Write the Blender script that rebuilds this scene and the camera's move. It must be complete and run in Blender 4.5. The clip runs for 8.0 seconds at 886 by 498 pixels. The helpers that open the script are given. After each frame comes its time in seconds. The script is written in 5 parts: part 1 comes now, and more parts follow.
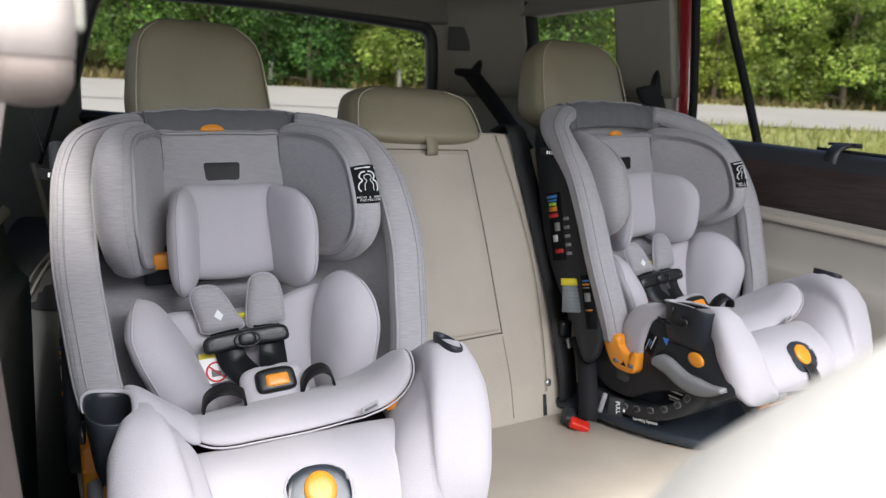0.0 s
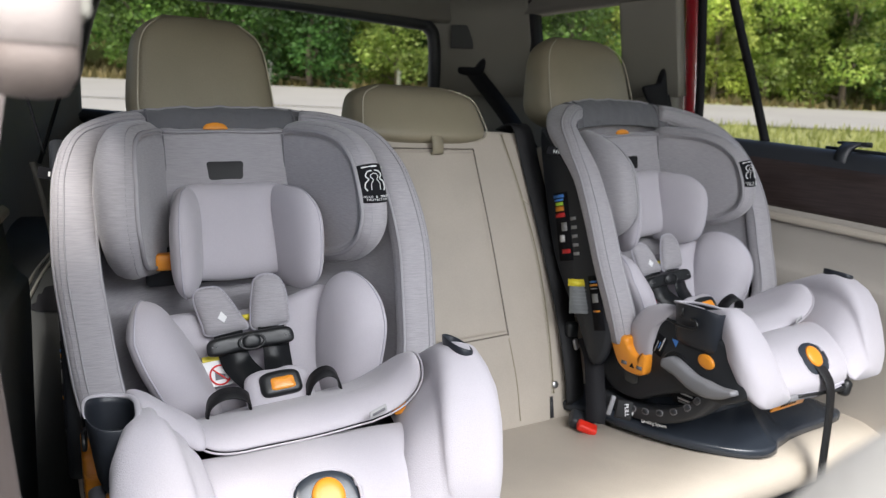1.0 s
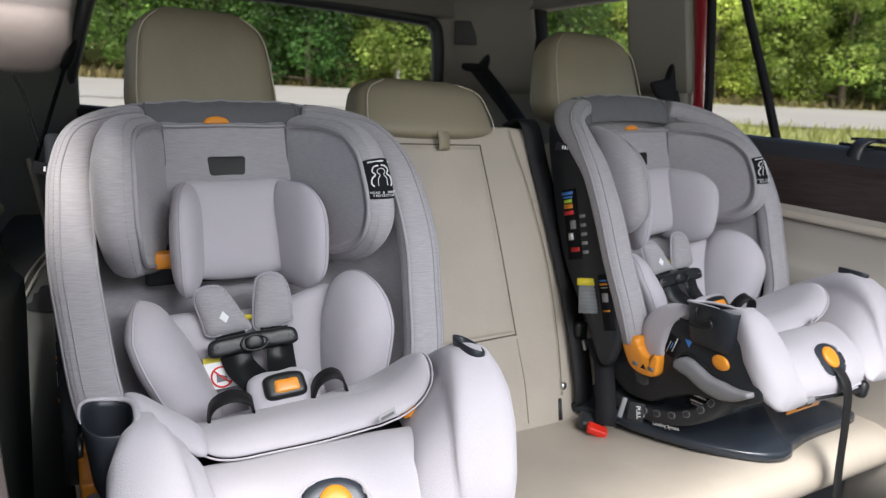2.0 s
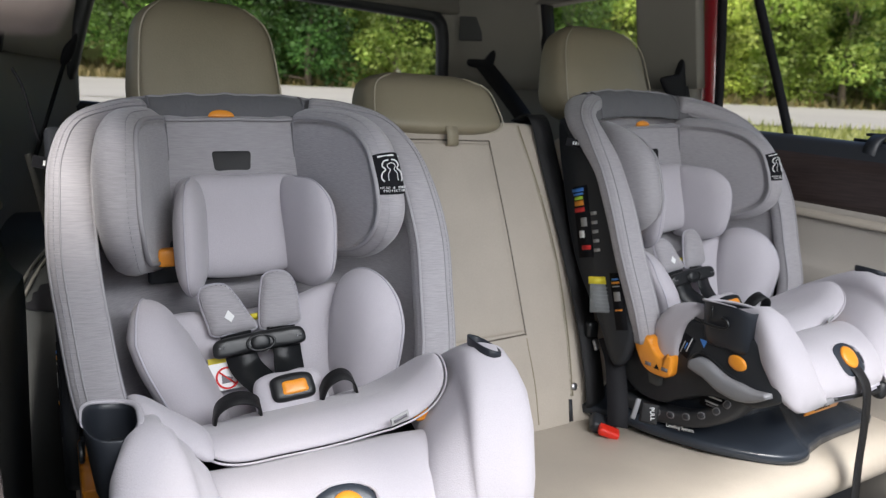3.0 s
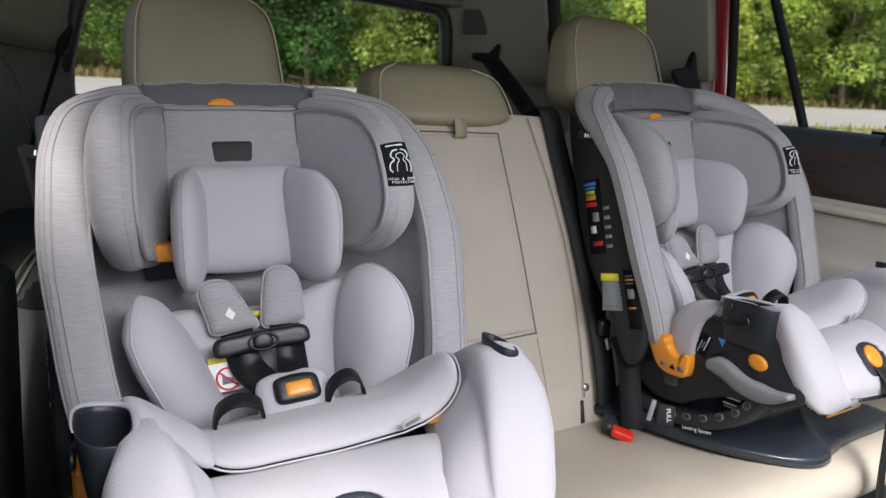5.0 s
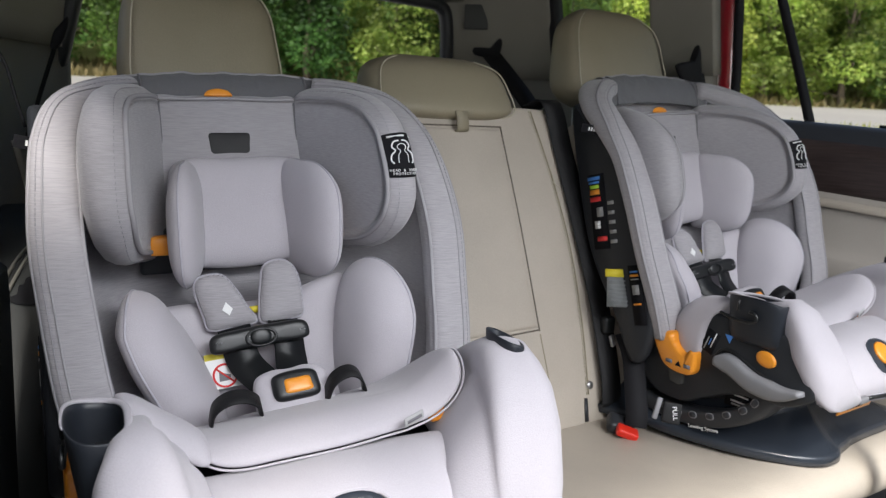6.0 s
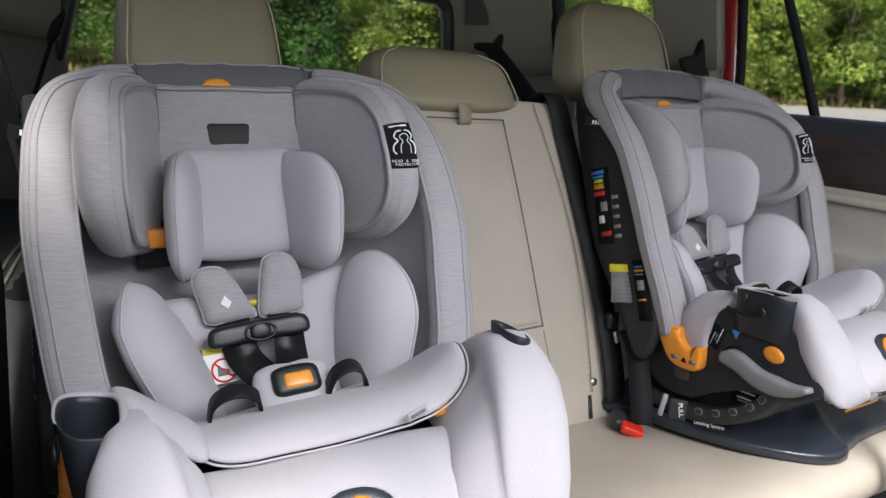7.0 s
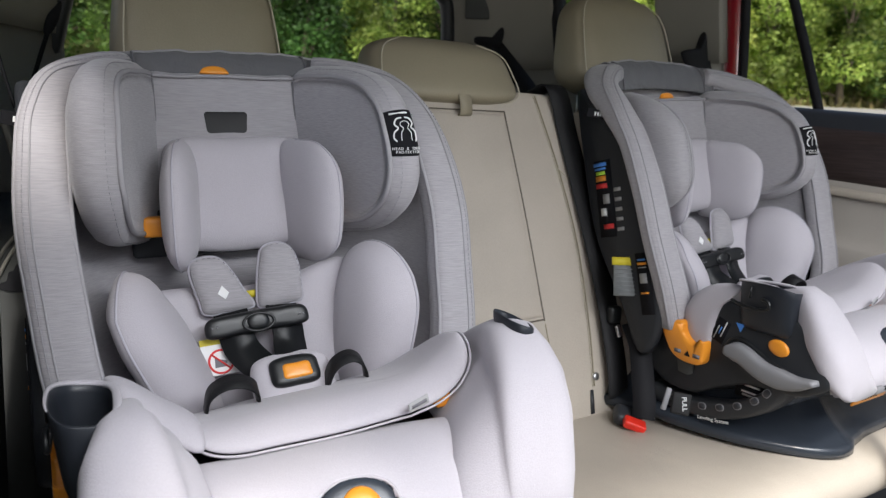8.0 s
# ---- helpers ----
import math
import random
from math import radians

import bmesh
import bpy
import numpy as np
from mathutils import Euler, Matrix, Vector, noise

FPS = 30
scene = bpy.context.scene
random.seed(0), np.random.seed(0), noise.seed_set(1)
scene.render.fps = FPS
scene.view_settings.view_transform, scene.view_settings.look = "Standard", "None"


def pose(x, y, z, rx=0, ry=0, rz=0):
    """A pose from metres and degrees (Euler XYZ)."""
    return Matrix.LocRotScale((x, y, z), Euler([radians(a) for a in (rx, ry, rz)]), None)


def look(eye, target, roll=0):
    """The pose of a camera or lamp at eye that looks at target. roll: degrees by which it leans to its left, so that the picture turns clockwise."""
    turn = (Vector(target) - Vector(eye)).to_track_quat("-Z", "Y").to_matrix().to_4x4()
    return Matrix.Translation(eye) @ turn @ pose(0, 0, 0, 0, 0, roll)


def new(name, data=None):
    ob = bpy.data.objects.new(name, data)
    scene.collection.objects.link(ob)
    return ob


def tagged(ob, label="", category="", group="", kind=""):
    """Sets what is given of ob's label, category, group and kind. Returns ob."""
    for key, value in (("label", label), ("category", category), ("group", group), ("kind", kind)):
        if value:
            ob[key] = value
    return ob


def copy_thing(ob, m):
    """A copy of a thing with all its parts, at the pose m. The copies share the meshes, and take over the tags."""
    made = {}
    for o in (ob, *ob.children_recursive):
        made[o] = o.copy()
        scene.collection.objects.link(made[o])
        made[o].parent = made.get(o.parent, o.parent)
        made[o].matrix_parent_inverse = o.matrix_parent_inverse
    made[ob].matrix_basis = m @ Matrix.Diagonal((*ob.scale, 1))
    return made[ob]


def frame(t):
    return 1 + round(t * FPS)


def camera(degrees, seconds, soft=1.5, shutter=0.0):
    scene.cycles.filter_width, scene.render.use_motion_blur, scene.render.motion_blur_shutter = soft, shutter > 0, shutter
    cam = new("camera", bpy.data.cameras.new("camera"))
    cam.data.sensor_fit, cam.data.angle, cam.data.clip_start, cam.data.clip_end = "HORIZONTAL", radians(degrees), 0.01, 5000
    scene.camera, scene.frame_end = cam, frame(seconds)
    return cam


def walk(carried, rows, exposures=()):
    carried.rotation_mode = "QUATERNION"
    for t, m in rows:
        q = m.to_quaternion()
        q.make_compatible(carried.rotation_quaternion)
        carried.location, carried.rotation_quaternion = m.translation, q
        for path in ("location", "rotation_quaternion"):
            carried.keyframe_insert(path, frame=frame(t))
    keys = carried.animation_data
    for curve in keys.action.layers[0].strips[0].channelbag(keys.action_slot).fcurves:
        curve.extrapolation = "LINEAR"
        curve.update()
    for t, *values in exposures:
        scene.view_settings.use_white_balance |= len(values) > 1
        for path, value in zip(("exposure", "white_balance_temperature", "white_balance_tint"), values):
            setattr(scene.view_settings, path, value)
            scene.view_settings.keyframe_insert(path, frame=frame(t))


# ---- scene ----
cam = camera(63.38, 8.0, soft=1.3)
cam.data.dof.use_dof, cam.data.dof.focus_distance, cam.data.dof.aperture_fstop = True, 0.80, 9.0
PATH = [
    (0.0, -0.2748, 0.0, 1.3, 79.722, -2.462, -31.514),
    (0.5, -0.2761, 0.0083, 1.2992, 79.719, -2.453, -31.548),
    (1.0, -0.2751, 0.0215, 1.297, 79.718, -2.451, -31.58),
    (1.5, -0.2715, 0.037, 1.2929, 79.715, -2.45, -31.609),
    (3.0, -0.269, 0.0837, 1.2793, 79.691, -2.449, -31.678),
    (3.5, -0.2681, 0.0962, 1.2753, 79.694, -2.442, -31.698),
    (4.0, -0.2654, 0.1065, 1.2716, 79.702, -2.433, -31.716),
    (4.5, -0.2633, 0.1152, 1.2686, 79.708, -2.431, -31.737),
    (6.0, -0.2523, 0.1429, 1.2531, 79.693, -2.409, -31.8),
    (6.5, -0.2504, 0.1496, 1.2477, 79.691, -2.408, -31.824),
    (7.0, -0.2478, 0.1575, 1.2415, 79.689, -2.41, -31.851),
    (7.5, -0.2449, 0.1625, 1.2336, 79.69, -2.419, -31.88),
    (8.0, -0.2432, 0.168, 1.2274, 79.695, -2.429, -31.914),
]
walk(cam, [(t, pose(x, y, z, rx, ry, rz)) for t, x, y, z, rx, ry, rz in PATH], ((0.0, 0.06), (1.5, 0.06), (3.5, 0.0), (4.5, 0.0), (6.0, -0.02), (8.0, -0.05)))

# ---- world and light ----
world = bpy.data.worlds.new("world")
scene.world = world
world.use_nodes = True
wn, wl = world.node_tree.nodes, world.node_tree.links
sky = wn.new("ShaderNodeTexSky")
sky.sky_type, sky.sun_disc = "NISHITA", False
sky.sun_elevation, sky.sun_rotation = radians(55), radians(215)
sky.air_density, sky.dust_density = 1.0, 3.0
wl.new(sky.outputs["Color"], wn["Background"].inputs["Color"])
wn["Background"].inputs["Strength"].default_value = 0.15

sun = new("sun", bpy.data.lights.new("sun", "SUN"))
sun.data.energy, sun.data.angle, sun.data.color = 5.0, radians(12), (1.0, 0.96, 0.9)
sun.matrix_world = look((-6, -9, 14), (0, 0, 0))


def area(name, eye, target, sx, sy, watts, color=(1, 1, 1)):
    """An area lamp that stands in for the sky's light inside the car."""
    ob = new(name, bpy.data.lights.new(name, "AREA"))
    ob.data.shape, ob.data.size, ob.data.size_y, ob.data.energy, ob.data.color = "RECTANGLE", sx, sy, watts, color
    ob.matrix_world = look(eye, target)
    return ob


# added fill lamp above the roof's open front end; no sunroof is known
area("overhead_fill_light", (0.27, -0.50, 2.30), (0.32, 0.65, 0.8), 1.4, 1.2, 90, (0.95, 0.97, 1.0))
area("windshield_light", (0.42, -1.45, 1.50), (0.42, 0.0, 0.8), 1.2, 0.6, 9, (0.95, 0.97, 1.0))
area("door_opening_light", (-0.80, -0.35, 1.15), (0.2, 0.65, 0.9), 0.9, 0.8, 18, (0.95, 0.97, 1.0))
scene.view_settings.exposure = 0.0

# ---- materials ----
def material(name, base, rough=0.6, spec=0.5, metal=0.0, vary=0.12, scale=6.0, fine=220.0, bump=0.15, stretch=(1, 1, 1), sheen=0.0, coat=0.0, fleck=0.0, wrinkle=0.0, fold=22.0):
    """A surface with large soft variation, fine grain and relief."""
    m = bpy.data.materials.new(name)
    m.use_nodes = True
    n, l = m.node_tree.nodes, m.node_tree.links
    b = n["Principled BSDF"]
    b.inputs["Roughness"].default_value, b.inputs["Metallic"].default_value = rough, metal
    b.inputs["Specular IOR Level"].default_value = spec
    b.inputs["Sheen Weight"].default_value, b.inputs["Coat Weight"].default_value = sheen, coat
    tc = n.new("ShaderNodeTexCoord")
    mp = n.new("ShaderNodeMapping")
    mp.inputs["Scale"].default_value = stretch
    l.new(tc.outputs["Object"], mp.inputs["Vector"])
    big = n.new("ShaderNodeTexNoise")
    big.inputs["Scale"].default_value, big.inputs["Detail"].default_value = scale, 4
    l.new(tc.outputs["Object"], big.inputs["Vector"])
    small = n.new("ShaderNodeTexNoise")
    small.inputs["Scale"].default_value, small.inputs["Detail"].default_value = fine, 3
    l.new(mp.outputs["Vector"], small.inputs["Vector"])
    c = Vector(base)
    r1 = n.new("ShaderNodeMapRange")
    r1.inputs["From Min"].default_value, r1.inputs["From Max"].default_value = 0.3, 0.7
    r1.inputs["To Min"].default_value, r1.inputs["To Max"].default_value = 1 - vary, 1 + vary
    l.new(big.outputs["Fac"], r1.inputs["Value"])
    r2 = n.new("ShaderNodeMapRange")
    r2.inputs["From Min"].default_value, r2.inputs["From Max"].default_value = 0.3, 0.7
    r2.inputs["To Min"].default_value, r2.inputs["To Max"].default_value = 1 - vary * 0.5 - fleck, 1 + vary * 0.5 + fleck
    l.new(small.outputs["Fac"], r2.inputs["Value"])
    mul = n.new("ShaderNodeMath")
    mul.operation = "MULTIPLY"
    l.new(r1.outputs["Result"], mul.inputs[0])
    l.new(r2.outputs["Result"], mul.inputs[1])
    sc = n.new("ShaderNodeVectorMath")
    sc.operation = "SCALE"
    sc.inputs[0].default_value = c
    l.new(mul.outputs["Value"], sc.inputs["Scale"])
    l.new(sc.outputs["Vector"], b.inputs["Base Color"])
    rr = n.new("ShaderNodeMapRange")
    rr.inputs["To Min"].default_value, rr.inputs["To Max"].default_value = max(rough - 0.1, 0.02), min(rough + 0.1, 1.0)
    l.new(big.outputs["Fac"], rr.inputs["Value"])
    l.new(rr.outputs["Result"], b.inputs["Roughness"])
    bp = n.new("ShaderNodeBump")
    bp.inputs["Strength"].default_value, bp.inputs["Distance"].default_value = bump, 0.0012
    l.new(small.outputs["Fac"], bp.inputs["Height"])
    l.new(bp.outputs["Normal"], b.inputs["Normal"])
    if wrinkle:
        soft = n.new("ShaderNodeTexNoise")
        soft.inputs["Scale"].default_value, soft.inputs["Detail"].default_value, soft.inputs["Distortion"].default_value = fold, 2, 0.6
        l.new(tc.outputs["Object"], soft.inputs["Vector"])
        b2 = n.new("ShaderNodeBump")
        b2.inputs["Strength"].default_value, b2.inputs["Distance"].default_value = wrinkle, 0.006
        l.new(soft.outputs["Fac"], b2.inputs["Height"])
        l.new(b2.outputs["Normal"], bp.inputs["Normal"])
    return m


M_MELANGE = material("grey_melange_fabric", (0.325, 0.311, 0.328), 0.9, fine=620, stretch=(0.10, 0.16, 1.6), bump=0.35, sheen=0.25, fleck=0.07, vary=0.06, wrinkle=0.24)
M_BADGE = material("black_badge", (0.009, 0.009, 0.010), 0.5, spec=0.25, fine=700, bump=0.05, vary=0.05)
M_KNIT = material("pale_grey_knit", (0.44, 0.416, 0.45), 0.9, fine=900, bump=0.35, sheen=0.2, vary=0.045, fleck=0.02, wrinkle=0.11)
# grey flap fabric, its colour darkened for the shade along the top
M_TOPFABRIC = material("shade_darkened_fabric", (0.125, 0.125, 0.133), 0.8, fine=500, bump=0.25, sheen=0.15, vary=0.08, wrinkle=0.6, fold=34)
M_PIPING = material("grey_piping", (0.30, 0.29, 0.305), 0.8, fine=900, vary=0.05)
M_PIPING_PALE = material("pale_piping", (0.40, 0.385, 0.43), 0.8, fine=900, vary=0.05)
M_THREAD = material("grey_thread", (0.29, 0.28, 0.30), 0.85, fine=900, vary=0.05)
M_SEAM = material("seam_thread", (0.16, 0.155, 0.17), 0.85, fine=900, vary=0.05)
M_PLASTIC = material("charcoal_plastic", (0.018, 0.020, 0.0235), 0.5, spec=0.35, fine=1400, bump=0.25, vary=0.08)
M_GLOSS = material("glossy_black_plastic", (0.008, 0.009, 0.010), 0.43, fine=900, bump=0.03, vary=0.05)
M_CUP = material("black_cup_plastic", (0.018, 0.021, 0.027), 0.42, spec=0.35, fine=1200, bump=0.06, vary=0.08)
M_BASE = material("dark_slate_plastic", (0.028, 0.034, 0.044), 0.25, fine=1200, bump=0.06, vary=0.08)
M_GREYPLASTIC = material("mid_grey_plastic", (0.19, 0.19, 0.20), 0.45, fine=1200, bump=0.1, vary=0.05)
M_ORANGE = material("orange_plastic", (0.76, 0.28, 0.025), 0.35, fine=900, bump=0.05, vary=0.05)
M_WEB = material("black_webbing", (0.012, 0.012, 0.013), 0.5, spec=0.22, fine=700, stretch=(0.4, 1, 3), bump=0.5, vary=0.1)
M_BELT = material("shiny_black_webbing", (0.010, 0.011, 0.012), 0.36, spec=0.22, fine=900, stretch=(0.4, 1, 2), bump=0.15, vary=0.1)
M_LEATHER = material("beige_leather", (0.415, 0.368, 0.31), 0.48, fine=420, bump=0.4, vary=0.06, scale=9, wrinkle=0.3, fold=14)
M_LEATHER_GREY = material("taupe_leather", (0.27, 0.235, 0.165), 0.5, fine=420, bump=0.4, vary=0.06, scale=9, wrinkle=0.25, fold=14)
M_CREAM = material("cream_leather", (0.46, 0.445, 0.42), 0.5, fine=420, bump=0.3, vary=0.04, scale=9)
M_LEATHER_SEAM = material("dark_leather_seam", (0.10, 0.084, 0.066), 0.7, fine=900, vary=0.05)
M_STITCH = material("cream_thread", (0.46, 0.42, 0.33), 0.8, fine=900, vary=0.05)
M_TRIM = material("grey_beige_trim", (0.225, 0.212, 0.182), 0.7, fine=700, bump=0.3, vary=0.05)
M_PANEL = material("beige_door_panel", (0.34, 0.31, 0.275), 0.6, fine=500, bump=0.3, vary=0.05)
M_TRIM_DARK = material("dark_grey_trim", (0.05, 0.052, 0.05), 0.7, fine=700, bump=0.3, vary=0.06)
M_DARK = material("black_trim", (0.02, 0.022, 0.026), 0.5, fine=900, bump=0.2, vary=0.08)
M_SILL = material("soft_black_sill", (0.030, 0.033, 0.040), 0.38, fine=900, bump=0.2, vary=0.08)
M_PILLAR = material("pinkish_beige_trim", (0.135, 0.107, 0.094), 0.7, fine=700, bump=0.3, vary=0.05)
M_PALE = material("pale_pinkish_trim", (0.28, 0.24, 0.222), 0.6, fine=700, bump=0.2, vary=0.05)
M_CLOTH = material("headliner_cloth", (0.16, 0.15, 0.13), 0.95, fine=800, bump=0.3, vary=0.04)
M_WOOD = material("dark_wood_trim", (0.040, 0.028, 0.026), 0.4, fine=60, stretch=(1, 0.25, 5), vary=0.25, bump=0.1, fleck=0.2)
M_RED = material("dark_red_paint", (0.30, 0.012, 0.02), 0.25, fine=900, bump=0.01, vary=0.04, coat=0.6)
M_RUBBER = material("black_rubber", (0.010, 0.010, 0.012), 0.7, spec=0.22, fine=600, bump=0.2, vary=0.1)
M_LABEL = material("black_label", (0.010, 0.010, 0.012), 0.8, spec=0.12, fine=900, vary=0.05)
M_WHITE = material("white_print", (0.75, 0.75, 0.75), 0.7, fine=900, vary=0.03)
M_REDP = material("red_print", (0.62, 0.03, 0.03), 0.6, fine=900, vary=0.03)
# yellow toned down in colour for the shade on the hanging label's head
M_YELLOW = material("yellow_print", (0.60, 0.50, 0.03), 0.6, fine=900, vary=0.03)
M_BLUE = material("blue_print", (0.06, 0.22, 0.62), 0.6, fine=900, vary=0.03)
M_LIME = material("lime_print", (0.45, 0.75, 0.06), 0.6, fine=900, vary=0.03)
M_GREYP = material("grey_print", (0.34, 0.34, 0.34), 0.6, fine=900, vary=0.03)
M_PAPER = material("grey_paper", (0.17, 0.18, 0.18), 0.8, fine=900, vary=0.05)
M_REDPLASTIC = material("red_plastic", (0.75, 0.03, 0.015), 0.35, fine=900, vary=0.03)
M_METAL = material("brushed_metal", (0.55, 0.55, 0.56), 0.35, metal=1.0, fine=400, vary=0.06)
M_ROAD = material("pale_concrete_road", (0.31, 0.295, 0.275), 0.9, fine=12, scale=0.3, vary=0.08, bump=0.2)
M_BARK = material("grey_bark", (0.11, 0.085, 0.065), 0.9, fine=30, stretch=(3, 3, 0.6), vary=0.3, bump=0.6, fleck=0.2)
M_POST = material("weathered_post", (0.42, 0.42, 0.40), 0.8, fine=40, vary=0.15)


def glass_material(name, tint):
    m = bpy.data.materials.new(name)
    m.use_nodes = True
    n, l = m.node_tree.nodes, m.node_tree.links
    out = n["Material Output"]
    n.remove(n["Principled BSDF"])
    tr, gl, mx, fr = n.new("ShaderNodeBsdfTransparent"), n.new("ShaderNodeBsdfGlossy"), n.new("ShaderNodeMixShader"), n.new("ShaderNodeLayerWeight")
    tr.inputs["Color"].default_value = (*tint, 1)
    gl.inputs["Roughness"].default_value = 0.02
    fr.inputs["Blend"].default_value = 0.25
    gain = n.new("ShaderNodeMath")
    gain.operation = "MULTIPLY"
    gain.inputs[1].default_value = 0.12
    l.new(fr.outputs["Facing"], gain.inputs[0])
    l.new(gain.outputs["Value"], mx.inputs["Fac"])
    l.new(tr.outputs["BSDF"], mx.inputs[1])
    l.new(gl.outputs["BSDF"], mx.inputs[2])
    l.new(mx.outputs["Shader"], out.inputs["Surface"])
    return m


M_GLASS = glass_material("window_glass", (0.97, 0.98, 0.97))


def leaf_material(name, dark, light, mixed=False):
    """Leaves that differ one from another, with some light coming through."""
    m = bpy.data.materials.new(name)
    m.use_nodes = True
    n, l = m.node_tree.nodes, m.node_tree.links
    b, out = n["Principled BSDF"], n["Material Output"]
    geo, ramp = n.new("ShaderNodeNewGeometry"), n.new("ShaderNodeValToRGB")
    ramp.color_ramp.elements[0].color, ramp.color_ramp.elements[1].color = (*dark, 1), (*light, 1)
    l.new(geo.outputs["Random Per Island"], ramp.inputs["Fac"])
    color = ramp.outputs["Color"]
    if mixed:
        # each tree a little lighter, darker or yellower than the next
        info, tc, clump = n.new("ShaderNodeObjectInfo"), n.new("ShaderNodeTexCoord"), n.new("ShaderNodeTexNoise")
        clump.inputs["Scale"].default_value, clump.inputs["Detail"].default_value = 0.45, 2
        l.new(tc.outputs["Object"], clump.inputs["Vector"])
        v1, v2, h1, mul, hs = n.new("ShaderNodeMapRange"), n.new("ShaderNodeMapRange"), n.new("ShaderNodeMapRange"), n.new("ShaderNodeMath"), n.new("ShaderNodeHueSaturation")
        v1.inputs["To Min"].default_value, v1.inputs["To Max"].default_value = 0.55, 1.45
        # clump tones in the leaf colour suggest lit and shaded masses, for depth
        v2.inputs["From Min"].default_value, v2.inputs["From Max"].default_value = 0.35, 0.65
        v2.inputs["To Min"].default_value, v2.inputs["To Max"].default_value = 0.38, 1.55
        h1.inputs["To Min"].default_value, h1.inputs["To Max"].default_value = 0.515, 0.475
        mul.operation = "MULTIPLY"
        l.new(info.outputs["Random"], v1.inputs["Value"])
        l.new(clump.outputs["Fac"], v2.inputs["Value"])
        l.new(info.outputs["Random"], h1.inputs["Value"])
        l.new(v1.outputs["Result"], mul.inputs[0])
        l.new(v2.outputs["Result"], mul.inputs[1])
        l.new(mul.outputs["Value"], hs.inputs["Value"])
        l.new(h1.outputs["Result"], hs.inputs["Hue"])
        l.new(color, hs.inputs["Color"])
        color = hs.outputs["Color"]
    l.new(color, b.inputs["Base Color"])
    b.inputs["Roughness"].default_value = 0.6
    tl, mx = n.new("ShaderNodeBsdfTranslucent"), n.new("ShaderNodeMixShader")
    l.new(color, tl.inputs["Color"])
    mx.inputs["Fac"].default_value = 0.45
    l.new(b.outputs["BSDF"], mx.inputs[1])
    l.new(tl.outputs["BSDF"], mx.inputs[2])
    l.new(mx.outputs["Shader"], out.inputs["Surface"])
    return m


M_LEAF_A = leaf_material("deep_green_leaves", (0.04, 0.11, 0.02), (0.15, 0.30, 0.06), True)
M_LEAF_B = leaf_material("mid_green_leaves", (0.085, 0.20, 0.04), (0.28, 0.43, 0.10), True)
M_LEAF_C = leaf_material("yellow_green_leaves", (0.18, 0.31, 0.05), (0.45, 0.56, 0.14), True)
M_GRASS = leaf_material("roadside_grass", (0.22, 0.25, 0.06), (0.46, 0.46, 0.17))
M_DRY = leaf_material("dry_bank_growth", (0.13, 0.12, 0.05), (0.34, 0.27, 0.13))


def ground_material():
    m = material("grassy_ground", (0.25, 0.26, 0.09), 0.95, fine=9, scale=0.4, vary=0.3, bump=0.5, fleck=0.2)
    return m


M_GROUND = ground_material()

# ---- shaping helpers ----
def cr(pts, n, closed=False):
    """Catmull-Rom curve through pts, as n points (a closed one does not repeat the first)."""
    p = [Vector(q) for q in pts]
    k = len(p)
    spans = k if closed else k - 1
    out = []
    for i in range(n):
        s = i / n * spans if closed else i / (n - 1) * spans
        j = min(int(s), spans - 1)
        f = s - j
        if closed:
            a, b, c, d = p[(j - 1) % k], p[j], p[(j + 1) % k], p[(j + 2) % k]
        else:
            b, c = p[j], p[j + 1]
            a = p[j - 1] if j else b * 2 - c
            d = p[j + 2] if j + 2 < k else c * 2 - b
        out.append(0.5 * (2 * b + (c - a) * f + (2 * a - 5 * b + 4 * c - d) * f * f + (3 * b - a - 3 * c + d) * f ** 3))
    return out


def loft(rings, caps=True, closed=True):
    """A skin over rings of equally many points."""
    bm = bmesh.new()
    vs = [[bm.verts.new(p) for p in r] for r in rings]
    n = len(rings[0])
    for a, b in zip(vs, vs[1:]):
        for i in range(n if closed else n - 1):
            j = (i + 1) % n
            bm.faces.new((a[i], a[j], b[j], b[i]))
    if caps and closed:
        bm.faces.new(vs[0][::-1])
        bm.faces.new(vs[-1])
    bmesh.ops.recalc_face_normals(bm, faces=bm.faces)
    return bm


def pad(outline, front, back, place, n=56, rings=7, power=2.6):
    """A stuffed pad: a closed outline (u, v) swollen by front and back, set in space by place(u, v, w)."""
    o = cr([(u, v, 0) for u, v in outline], n, True)
    c = sum(o, Vector()) / n
    bm = bmesh.new()

    def ring(k, t):
        a = k / rings * math.pi / 2
        s, h = math.cos(a) ** (2 / power), math.sin(a) * t
        return [bm.verts.new(place(c.x + (q.x - c.x) * s, c.y + (q.y - c.y) * s, h)) for q in o]

    rim = ring(0, 0)
    for t in (front, -back):
        last = rim
        for k in range(1, rings):
            r = ring(k, t)
            for i in range(n):
                bm.faces.new((last[i], last[(i + 1) % n], r[(i + 1) % n], r[i]))
            last = r
        tip = bm.verts.new(place(c.x, c.y, t))
        for i in range(n):
            bm.faces.new((last[i], last[(i + 1) % n], tip))
    bmesh.ops.recalc_face_normals(bm, faces=bm.faces)
    return bm


